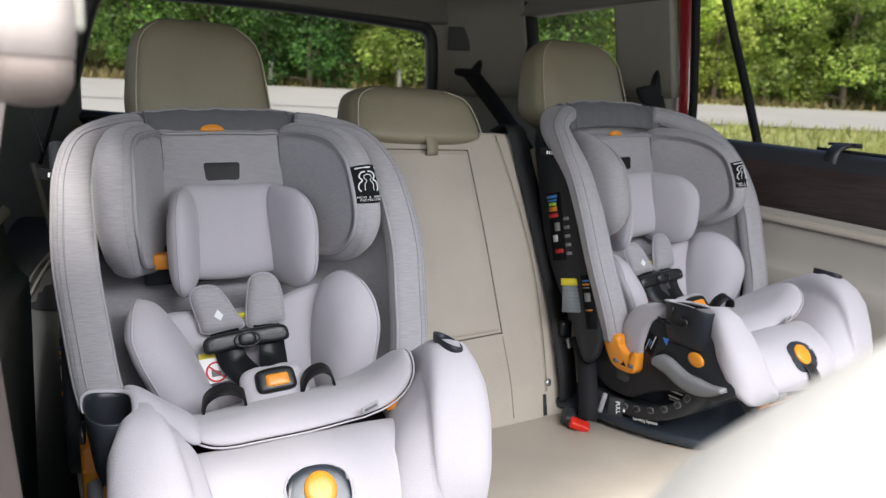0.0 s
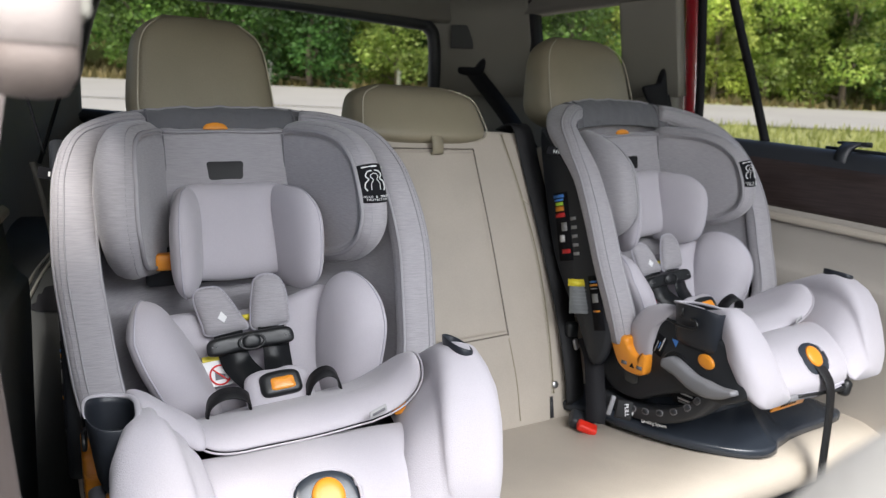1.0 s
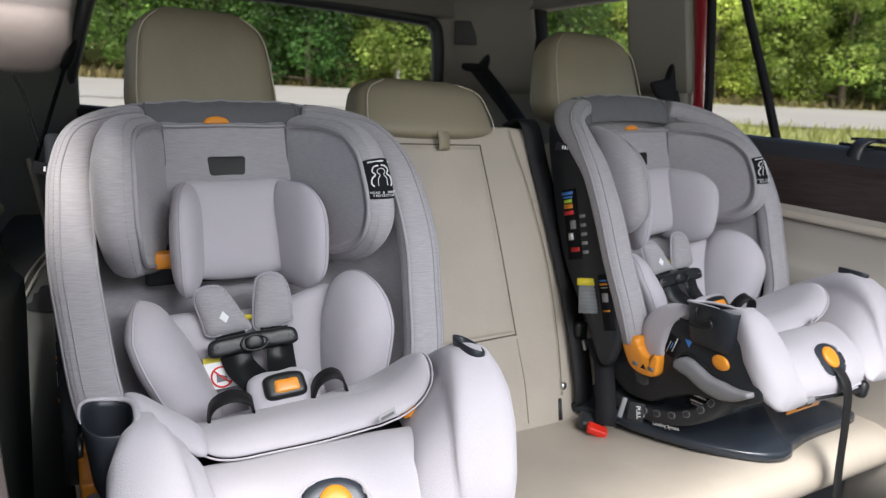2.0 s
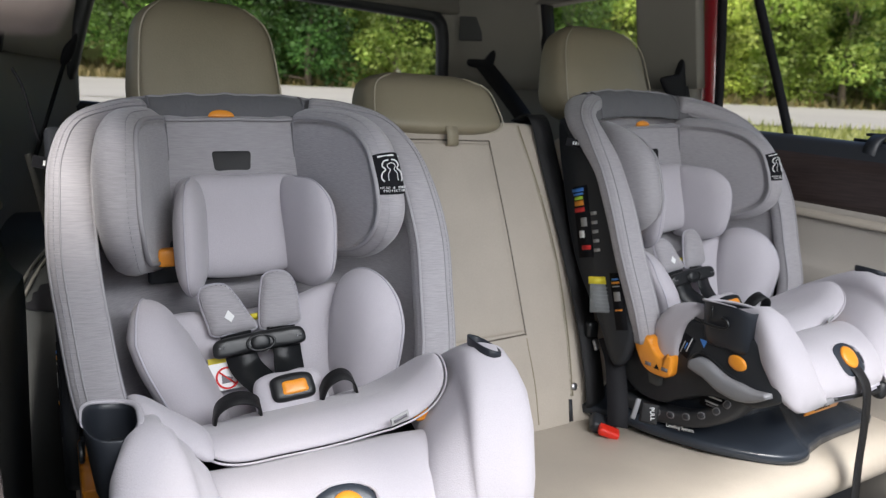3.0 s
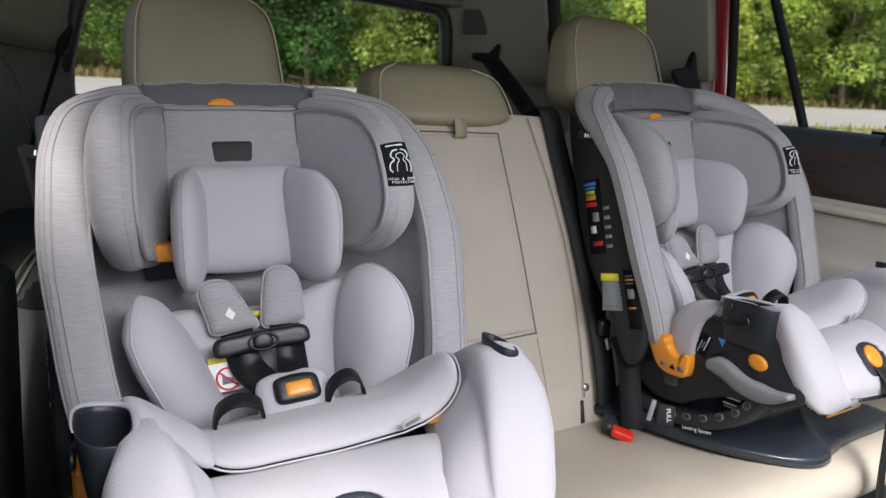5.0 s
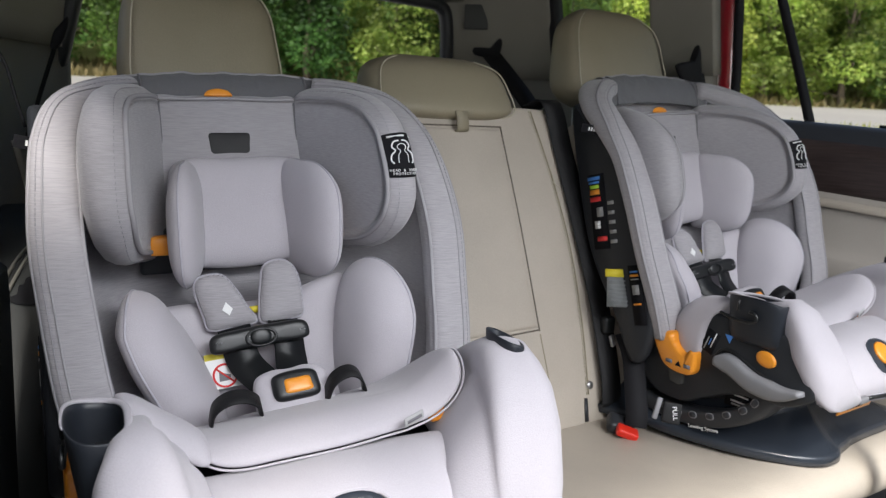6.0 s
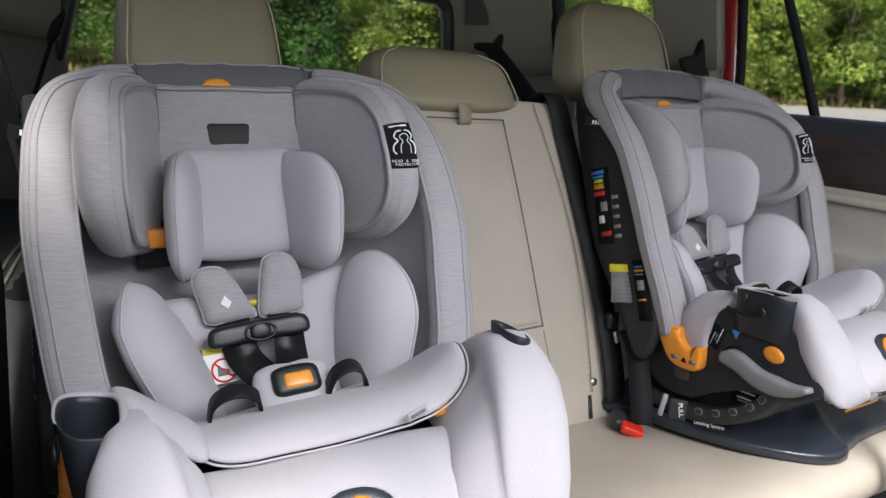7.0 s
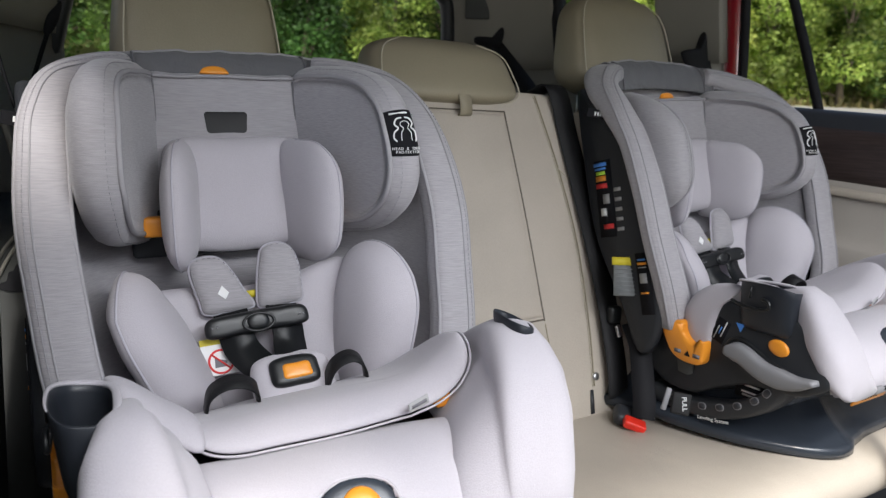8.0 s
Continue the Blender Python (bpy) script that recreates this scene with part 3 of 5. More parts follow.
    path = [risen(p) for p in cr([Vector(p) for p in halfp] + [Vector((-x, y, z)) for x, y, z in halfp[-2::-1]], 120)]
    rr, outer, inner, seam_a, seam_b = [], [], [], [], []
    for i, p in enumerate(path):
        t = (path[min(i + 1, 119)] - path[max(i - 1, 0)]).normalized()
        d = Vector((0, 1, 0)) - t * t.y
        d.normalize()
        nn = t.cross(d)
        f = abs(i - 59.5) / 59.5
        k = min(1.0, max(0.0, (f - 0.3) / 0.3))
        a, b = 0.014 + 0.011 * min(1, f * 1.5), 0.030 - 0.013 * k
        p = p + Vector((0, -0.001 - 0.016 * k, 0))
        ring = superloop(p, nn, d, a, b, 3.0)
        rr.append(ring)
        outer.append(p + nn * a * 0.9 - d * b * 0.62)
        inner.append(p - nn * a * 0.93 - d * b * 0.42)
        flat = superloop(p, nn, d, a, b, 3.0, 40)
        low = [q for q in flat if (q - p).dot(d) < 0]
        for store, want in ((seam_a, -0.66), (seam_b, -0.42)):
            q = min(low, key=lambda e: abs((e - p).dot(nn) / a - want))
            store.append(q - d * 0.0004)
    ends = [i for i, p in enumerate(path) if abs(p.x) < 0.112]
    for cut in (slice(0, ends[0]), slice(ends[-1] + 1, 120)):
        rim = part("rim_cover", loft(rr[cut]), M_MELANGE, seat, "grey heathered fabric rim")
        part("outer_piping", tube(outer[cut], 0.0022), M_PIPING, rim)
        part("inner_piping", tube(inner[cut], 0.0026), M_PIPING, rim)
        part("stitching", stitches(seam_a[cut], 0.0005), M_THREAD, rim)
        part("seam", tube(seam_b[cut], 0.0010), M_PIPING, rim)

    # inside of the bucket
    rows = []
    for z, xr, yr, yb in ((0.90, 0.168, 0.865, 0.945), (0.98, 0.186, 0.880, 1.0), (1.06, 0.196, 0.905, 1.055), (1.14, 0.198, 0.940, 1.10), (1.21, 0.196, 0.995, 1.125), (1.245, 0.182, 1.045, 1.13), (1.263, 0.150, 1.080, 1.13)):
        rows.append([risen(q) for q in ((-xr, yr, z), (-xr * 0.92, yr + (yb - yr) * 0.55, z), (-xr * 0.6, yb, z), (0, yb + 0.004, z), (xr * 0.6, yb, z), (xr * 0.92, yr + (yb - yr) * 0.55, z), (xr, yr, z))])
    part("bucket_lining", sheet(rows, 40, 30), M_MELANGE, seat, "grey heathered fabric lining", thick=0.006)
    part("back_shell", prism([(1.14, 1.28), (1.09, 1.10), (1.03, 0.98), (0.99, 0.88), (1.03, 0.88), (1.10, 1.0), (1.15, 1.16), (1.165, 1.27)], -0.15, 0.15, 0.01), M_PLASTIC, seat)

    SET["m"] = head_m
    # headrest: a flat panel between two thick wings
    def panel_at(u, v, w):
        return Vector((u, 1.067 + (v - 1.2) * 0.26 + w, v))
    head = part("headrest_panel", puff([(-0.092, 1.10), (-0.094, 1.18), (-0.092, 1.258), (-0.05, 1.264), (0, 1.265), (0.05, 1.264), (0.092, 1.258), (0.094, 1.18), (0.092, 1.10), (0, 1.098)], ((0.0, 0.0), (0.003, 0.003), (0.005, 0.010), (0.002, 0.02), (-0.01, 0.024)), panel_at, cap=0.002), M_MELANGE, seat, "grey heathered headrest panel")
    face = [(0.0, 1.266), (0.053, 1.268), (0.089, 1.265), (0.124, 1.257), (0.148, 1.244), (0.163, 1.229), (0.172, 1.204), (0.176, 1.180), (0.175, 1.158), (0.163, 1.136), (0.136, 1.116), (0.100, 1.101), (0.05, 1.093), (0.0, 1.09), (-0.02, 1.12), (-0.024, 1.18), (-0.02, 1.24)]
    steps = ((-0.006, -0.002), (0.0, 0.001), (0.006, 0.007), (0.011, 0.014), (0.013, 0.022), (0.012, 0.031), (0.008, 0.040), (-0.002, 0.048), (-0.018, 0.054))
    pip = {}
    for sgn in (-1, 1):
        def wing(u, v, w, sgn=sgn):
            bow = 0.010 * math.sin(max(0.0, min(1.0, u / 0.17)) * math.pi)
            way = Vector((0.324, -0.946, 0)) if sgn < 0 else Vector((0.262, -0.965, 0))
            q = Vector((0.083, 1.070 + (v - 1.2) * 0.16, 0)) + way * u + Vector((-way.y, way.x, 0)) * (w * (0.88 if sgn < 0 else 0.85) + bow)
            return Vector((sgn * q.x, q.y, v))
        w = part("headrest_wing", puff(face, steps, wing, n=96, cap=0.007), M_MELANGE, seat, "grey heathered side wing of the headrest")
        o = cr([(u, v, 0) for u, v in face], 160, True)
        front_ = [q for q in o if q.x > 0.0]
        k = max(range(len(front_)), key=lambda i: (front_[i] - front_[i - 1]).length)
        front_ = front_[k:] + front_[:k]
        part("piping", tube([wing(q.x, q.y, -0.0005) for q in front_], 0.0029), M_PIPING, w)
        band_line = [wing(q.x + 0.0085, q.y + (0.0085 if q.y > 1.18 else -0.0085) * min(1.0, abs(q.y - 1.18) / 0.06), 0.0105) for q in front_]
        part("stitching", stitches([p + Vector((0, -0.0002, 0)) for p in band_line], 0.0005), M_THREAD, w)
        part("seam", tube([wing(0.0, z, -0.0012) + Vector((0, -0.0006, 0)) for z in (1.11, 1.16, 1.21, 1.262)], 0.0013), M_SEAM, w)
        pip[sgn] = wing(0.0, 1.266, 0.0)
        if sgn > 0:
            def on(a, v):
                """A point on the front band of the wing: a from its inner to its outer edge."""
                e = cr([(u, vv, 0) for u, vv in face], 400, True)
                q = min((p for p in e if p.x > 0.12), key=lambda p: abs(p.y - v))
                x = a * 6.4 + 1
                i = min(int(x), len(steps) - 2)
                f = x - i
                off = steps[i][0] * (1 - f) + steps[i + 1][0] * f
                ww = steps[i][1] * (1 - f) + steps[i + 1][1] * f
                return wing(q.x + off, v + off * (0.35 if v > 1.2 else 0.05), ww)

            def lifted(a, v, d):
                x, z = on(min(a + 0.05, 1), v) - on(max(a - 0.05, 0), v), Vector((0, 0, 1))
                nrm = x.cross(z).normalized()
                return on(a, v) + nrm * d
            rows = [[lifted(a / 8, v, 0.0016) for a in range(9)] for v in (1.180, 1.192, 1.204, 1.216, 1.226)]
            lab = part("label_patch", sheet(rows, 24, 14), M_LABEL, w, "black woven label with white drawing", thick=0.0012)
            for k in (-1, 1):
                part("printed_figure", tube([lifted(0.42 + k * u, v, 0.0026) for u, v, _ in cr([(u, v, 0) for u, v in ((0.04, 1.2175), (0.15, 1.2165), (0.21, 1.2115), (0.15, 1.207), (0.24, 1.2035), (0.27, 1.199), (0.22, 1.1955))], 26)], 0.0009), M_WHITE, lab)
                part("printed_figure", tube([lifted(0.42 + k * u, v, 0.0026) for u, v, _ in cr([(u, v, 0) for u, v in ((0.0, 1.2140), (0.08, 1.2125), (0.1, 1.2095), (0.05, 1.206), (0.11, 1.2015), (0.12, 1.1965))], 26)], 0.0005), M_WHITE, lab)
            part("printed_bar", tube([lifted(a, 1.2228, 0.0026) for a in (0.16, 0.5, 0.84)], 0.0011), M_WHITE, lab)
            for k, v in enumerate((1.1878, 1.1840)):
                words = ("HEAD & TORSO", "PROTECTION")[k]
                for n_, ch in enumerate(words):
                    a = 0.07 + 0.70 * (n_ + 0.5 + (0 if k == 0 else 1)) / 12
                    xax, zax = (lifted(a + 0.04, v, 0.0026) - lifted(a - 0.04, v, 0.0026)).normalized(), Vector((0, 0, 1))
                    zax = (zax - xax * zax.dot(xax)).normalized()
                    m = Matrix.Translation(lifted(a, v, 0.0028)) @ Matrix((xax, zax, xax.cross(zax))).transposed().to_4x4()
                    if ch != " ":
                        text_part("lettering", ch, 0.0042, m, M_WHITE, lab)
    part("top_piping", tube(cr([pip[-1], (-0.05, 1.081, 1.2655), (0, 1.082, 1.2665), (0.05, 1.081, 1.2655), pip[1]], 30), 0.0024), M_PIPING, head)
    badge = part("badge", pad(rounded([(-0.029, -0.0175), (-0.031, 0.0145), (0.031, 0.0145), (0.029, -0.0175)], 0.007, 5, 6), 0.004, 0.004, plane_place((-0.003, 1.072, 1.212), (1, 0, 0), (0, 0.26, 1)), power=8), M_BADGE, head, "black plastic badge")
    SET["m"] = upper
    # gathered flap along the top, with small folds
    rows = []
    for v, yy, zz in ((0, 1.156, 1.294), (1, 1.140, 1.3005), (2, 1.126, 1.297), (3, 1.114, 1.285), (4, 1.105, 1.268), (5, 1.100, 1.252)):
        row = []
        for i in range(41):
            x = -0.122 + 0.244 * i / 40
            e = abs(x) / 0.122
            fold = (0.0016 * math.sin(x * 190 + v * 1.3) * math.sin(x * 57 + 1) + 0.0012 * math.sin(x * 95 + v * 0.9)) * (1 if 0 < v < 5 else 0.2)
            row.append(risen((x, yy - 0.014 * e ** 2.4 + fold, zz - 0.006 * e ** 3 + fold * 0.6)))
        rows.append(row)
    top = part("top_band", sheet(rows, 90, 28), M_TOPFABRIC, seat, "grey gathered fabric flap along the top, darkened in colour for shade", thick=0.005)
    for sgn in (-1, 1):
        edge = [r[0 if sgn < 0 else -1] for r in rows]
        part("end_piping", tube(cr([p + Vector((0, -0.001, 0.0012)) for p in edge], 20), 0.0022), M_SEAM, top)
        part("seam", tube(cr([r[3 if sgn < 0 else -4] + Vector((0, -0.0012, 0.0012)) for r in rows], 20), 0.0013), M_SEAM, top)
    part("edge_piping", tube(cr([p + Vector((0, 0, 0.001)) for p in rows[1]], 60), 0.0018), M_PIPING, top)
    SET["m"] = head_m
    part("pull_tab", pad([(-0.017, 0), (-0.012, 0.0065), (0, 0.009), (0.012, 0.0065), (0.017, 0), (0.012, -0.0012), (0, -0.002), (-0.012, -0.0012)], 0.003, 0.003, plane_place((-0.011, 1.084, 1.270), (1, 0, 0), (0, 0.4, 1)), power=5), M_ORANGE, seat, "small orange pull tab")
    for sgn in (-1, 1):
        part("orange_clip", rbox((-0.098 if sgn < 0 else 0.104, 1.004, 1.100 if sgn < 0 else 1.110), (0.030, 0.02, 0.022), 0.004), M_ORANGE, seat, "orange plastic clip under the headrest")

    # plate added before the lining; its dark colour gives the gap's shade
    part("dark_gap_plate", rbox((-0.01, 1.040, 1.086), (0.22, 0.012, 0.055), 0.005), M_PLASTIC, seat, "dark plate in place of the shaded gap under the headrest")

    # head cushion
    SET["m"] = head_m @ Matrix.Translation((0, 1.0, 1.14)) @ Matrix.Diagonal((0.965, 0.965, 0.955, 1)) @ Matrix.Translation((0, -1.0, -1.14))
    pil = part("head_cushion", pad([(-0.085, 1.072), (-0.088, 1.13), (-0.075, 1.190), (0, 1.196), (0.075, 1.190), (0.088, 1.13), (0.085, 1.075), (0, 1.058)], 0.02, 0.014, plane_place((0, 1.045 - 1.13 * 0.26, 0), (1, 0, 0), (0, 0.26, 1), 1.2, False), power=4), M_KNIT, seat, "pale grey knit head cushion")
    for sgn in (-1, 1):
        f = wing_place(sgn, 0.094, 0.936, 0.062, 1.05)
        o = wing_outline(0.118, 1.045, 1.195, 0.042)
        lobe = part("side_lobe", pad(o, 0.021, 0.018, f, power=2.8, n=60, rings=9), M_KNIT, pil)
        edge = cr([(u, v, 0) for u, v in o], 60, True)
        pp = [f(q.x, q.y, 0.0) for q in edge if q.x < 0.10]
        k = max(range(len(pp)), key=lambda i: (pp[i] - pp[i - 1]).length)
        part("piping", tube(pp[k:] + pp[:k], 0.0011), M_PIPING_PALE, lobe)
        part("seam", tube([(sgn * 0.062, 1.012 + (z - 1.13) * 0.2, z) for z in (1.085, 1.13, 1.19)], 0.0012), M_SEAM, lobe)

    SET["m"] = low_m
    # body cushion with its two side lobes
    body = part("body_cushion", pad([(-0.12, 0.90), (-0.125, 0.97), (-0.115, 1.025), (-0.05, 1.03), (0, 1.025), (0.05, 1.03), (0.11, 1.04), (0.125, 1.0), (0.12, 0.90), (0, 0.885)], 0.02, 0.015, plane_place((0, 0.985 - 1.03 * 0.36, 0), (1, 0, 0), (0, 0.36, 1), 2.0, False), power=5), M_KNIT, seat, "pale grey knit body cushion")
    for sgn in (-1, 1):
        f = wing_place(sgn, 0.152, 0.858, 0.118, 0.985)

        def g(u, v, w, f=f, inward=-sgn * (0.36 if sgn < 0 else 0.16)):
            return f(u - 0.01 - (1.0 - v) * 0.12, v - 0.006, w) + Vector((inward * max(0.0, 1.045 - v), 0, 0))
        o = [(0.0, 1.0), (0.006, 1.04), (0.030, 1.07), (0.07, 1.078), (0.108, 1.06), (0.122, 1.0), (0.125, 0.92), (0.10, 0.885), (0.06, 0.882), (0.025, 0.915)]
        lobe = part("hip_lobe", pad(o, 0.044, 0.018, g, power=2.8, n=60, rings=9), M_KNIT, body)
        edge = cr([(u, v, 0) for u, v in o], 60, True)
        part("piping", tube([g(q.x, q.y, 0.0) for q in edge], 0.0013, True), M_PIPING_PALE, lobe)

    # harness
    harness = part("chest_clip", pad([(-0.056, -0.004), (-0.05, 0.009), (-0.02, 0.0115), (0.02, 0.0115), (0.05, 0.009), (0.056, -0.004), (0.05, -0.012), (0.02, -0.012), (0, -0.013), (-0.02, -0.012), (-0.05, -0.012)],
                   0.009, 0.006, plane_place((-0.009, 0.918, 1.001), (1, 0, 0.02), (0, 0.35, 1), 2.0), power=7), M_GLOSS, seat, "black plastic chest clip")
    part("release_button", pad([(0.012, 0), (0.008, 0.008), (0, 0.011), (-0.008, 0.008), (-0.012, 0), (-0.008, -0.008), (0, -0.009), (0.008, -0.008)], 0.004, 0.004, plane_place((-0.009, 0.909, 1.003), (1, 0, 0), (0, 0.35, 1)), power=3), M_GLOSS, harness)
    part("clip_ring", tube([plane_place((-0.009, 0.9065, 1.003), (1, 0, 0), (0, 0.35, 1))(0.0165 * math.cos(k / 20 * 2 * math.pi), 0.0095 * math.sin(k / 20 * 2 * math.pi), 0) for k in range(20)], 0.0016, True), M_GLOSS, harness)
    for sgn in (-1, 1):
        for k in range(4):
            c = Vector((sgn * (0.044 + 0.005 * (k % 2)) - 0.009, 0.9065, 0.997 + 0.007 * (k // 2)))
            part("stud", loft([superloop(c + Vector((0, -d, 0)), Vector((1, 0, 0)), Vector((0, 0, 1)), r, r, 2, 10) for d, r in ((0, 0.0012), (0.0015, 0.0009))]), M_GREYPLASTIC, harness)
    o = [(-0.067, 1.055), (-0.060, 1.068), (-0.036, 1.068), (-0.022, 1.05), (-0.013, 1.03), (-0.005, 1.016), (-0.010, 1.011), (-0.034, 1.010), (-0.058, 1.011), (-0.062, 1.025)]
    lp = plane_place((0, 0.948 - 1.04 * 0.36, 0), (1, 0, 0), (0, 0.36, 1), 0, False)
    sp = part("shoulder_pad", pad(o, 0.012, 0.008, lp, power=3.5), M_MELANGE, seat, "grey heathered shoulder pad with small white diamond")
    part("pad_edge", tube([lp(q.x, q.y, 0) for q in cr([(u, v, 0) for u, v in o], 50, True)], 0.0016, True), M_PIPING_PALE, sp)
    part("stitching", stitches(pad_line(o, 0.012, lp, 24, 90, 3.5), 0.0005, closed=True), M_PIPING, sp)
    part("diamond", loft([[lp(-0.038 + a * k * 0.8, 1.030 + b * k * 0.8, w) for a, b in ((0, 0.009), (0.008, -0.001), (0.002, -0.009), (-0.007, -0.001))] for k, w in ((1, 0.0105), (1, 0.0128), (0.9, 0.013))]), M_WHITE, sp, smooth=False)
    o2 = [(0.009, 1.060), (0.016, 1.073), (0.034, 1.076), (0.047, 1.068), (0.052, 1.05), (0.051, 1.025), (0.048, 1.012), (0.026, 1.009), (0.001, 1.010), (0.001, 1.028)]
    sp2 = part("shoulder_pad", pad(o2, 0.012, 0.008, lp, power=3.5), M_MELANGE, seat, "grey heathered shoulder pad")
    part("pad_edge", tube([lp(q.x, q.y, 0) for q in cr([(u, v, 0) for u, v in o2], 50, True)], 0.0016, True), M_PIPING_PALE, sp2)
    part("stitching", stitches(pad_line(o2, 0.012, lp, 24, 90, 3.5), 0.0005, closed=True), M_PIPING, sp2)
    part("strap_tag", rbox((-0.003, 0.948, 1.024), (0.014, 0.002, 0.008), 0), M_YELLOW, seat)
    for sgn, x0, x1 in ((-1, -0.032, -0.008), (1, 0.024, 0.014)):
        part("harness_strap", band([(x0, 0.935, 1.01), (x0, 0.917, 0.99), (x0 * 0.8 + x1 * 0.2, 0.905, 0.972), (x1, 0.872, 0.95), (x1, 0.855, 0.945)], (1, 0.25 * sgn, 0), 0.037, 0.002), M_BELT, seat, "black webbing strap")
    for pts in (HIP_LEFT, HIP_RIGHT):
        part("hip_strap", band(pts, (0.15, 1, 0.25), 0.022, 0.0022), M_WEB, seat, "black webbing hip strap in a loose loop")
    bpl = plane_place((0.004, 0.838, 0.950), (1, 0, 0), (0, 0.75, 1))
    cp = part("crotch_pad", pad([(-0.037, -0.026), (-0.042, 0), (-0.038, 0.028), (-0.02, 0.036), (0, 0.035), (0.02, 0.036), (0.038, 0.026), (0.042, 0), (0.038, -0.028), (0, -0.034)], 0.014, 0.02, bpl, power=3.5), M_KNIT, seat, "pale grey crotch pad")
    bk = part("buckle", pad([(-0.022, -0.013), (-0.025, 0.002), (-0.021, 0.014), (0, 0.017), (0.021, 0.014), (0.025, 0.002), (0.022, -0.013), (0, -0.015)], 0.007, 0.004, plane_place((0.004, 0.8335, 0.968), (1, 0, 0), (0, 0.75, 1)), power=6), M_GLOSS, cp, "black harness buckle")
    part("button", pad([(-0.014, -0.007), (-0.015, 0.0), (-0.013, 0.008), (0, 0.0085), (0.013, 0.008), (0.015, 0), (0.014, -0.007), (0, -0.008)], 0.004, 0.004, plane_place((0.005, 0.829, 0.970), (1, 0, 0), (0, 0.75, 1)), power=6), M_ORANGE, bk, "orange release button")

    # warning label on the body cushion
    wl_at = plane_place((-0.054, 0.918, 0.968), (1, 0, 0), (0, 0.42, 1))
    warn = part("warning_label", loft([[wl_at(a, b, w) for a, b in ((-0.016, -0.02), (0.024, -0.02), (0.024, 0.02), (-0.016, 0.02))] for w in (-0.012, 0.0015)]), M_WHITE, seat, "white warning label with red ring", smooth=False)
    part("yellow_strip", loft([[wl_at(a, b, w) for a, b in ((-0.016, 0.013), (0.024, 0.013), (0.024, 0.02), (-0.016, 0.02))] for w in (0.0016, 0.0022)]), M_YELLOW, warn, smooth=False)
    part("prohibition_ring", tube([wl_at(0.003 + 0.0125 * math.cos(k / 24 * 2 * math.pi), -0.006 + 0.0125 * math.sin(k / 24 * 2 * math.pi), 0.002) for k in range(24)], 0.0012, True), M_REDP, warn)
    part("prohibition_bar", tube([wl_at(-0.006, 0.003, 0.0022), wl_at(0.012, -0.015, 0.0022)], 0.001), M_REDP, warn)
    part("printed_figure", loft([[wl_at(a, b, w) for a, b in ((-0.004, -0.012), (0.008, -0.012), (0.009, -0.006), (0.001, -0.003), (-0.003, -0.001))] for w in (0.0017, 0.002)]), M_SEAM, warn, smooth=False)

    # seat cushion whose sides turn up
    def seat_place(u, v, w):
        a = abs(u)
        z = 0.966 - 0.32 * max(0.0, v - 0.735) - 0.15 * max(0.0, 0.72 - v) + (0.0015 if u > 0.068 else 0)
        if a < 0.068:
            return Vector((u, v, z + w))
        r = 0.072 if u > 0 else 0.112
        phi = (a - 0.068) / r
        x = 0.068 + (r - w) * math.sin(phi)
        return Vector((math.copysign(x, u), v + 0.0 * phi, z + r - (r - w) * math.cos(phi)))
    hp = [(0.06, 0.698), (0.12, 0.70), (0.146, 0.715), (0.156, 0.75), (0.146, 0.795), (0.118, 0.845), (0.09, 0.875), (0.05, 0.885)]
    hq = [(0.06, 0.698), (0.104, 0.700), (0.117, 0.716), (0.121, 0.76), (0.118, 0.80), (0.104, 0.85), (0.05, 0.885)]
    o = [(0, 0.695)] + hp + [(0, 0.888)] + [(-u, v) for u, v in reversed(hq)]
    sc = part("seat_cushion", pad(o, 0.013, 0.009, seat_place, n=110, rings=10, power=4), M_KNIT, seat, "pale grey knit seat cushion with upturned sides")
    part("seam", tube([seat_place(q.x, q.y, -0.004) for q in cr([(u, v, 0) for u, v in o], 110, True)], 0.0011, True), M_KNIT, sc)
    ear = [(-u, v) for u, v in ((0.112, 0.700), (0.140, 0.704), (0.175, 0.722), (0.196, 0.757), (0.190, 0.80), (0.156, 0.838), (0.122, 0.862), (0.112, 0.82), (0.108, 0.76))]
    part("cushion_ear", pad(ear, 0.017, 0.010, seat_place, n=70, rings=9, power=2.6), M_KNIT, sc)
    part("brand_tab", rbox((0.068, 0.688, 0.974), (0.022, 0.002, 0.009), 0.001, rot=(0, -10, 12)), M_GREYP, sc, "small grey sewn-in tab")
    part("printed_bar", rbox((0.068, 0.6865, 0.974), (0.016, 0.0006, 0.003), 0, rot=(0, -10, 12)), M_SEAM, sc)
    part("orange_hook", rbox((0.104, 0.722, 0.961), (0.015, 0.024, 0.017), 0.003), M_ORANGE, seat, "orange plastic hook under the cushion")

    # front cover: a middle panel between two bolsters that carry the cup holders
    SET["m"] = arm_m
    rows = []
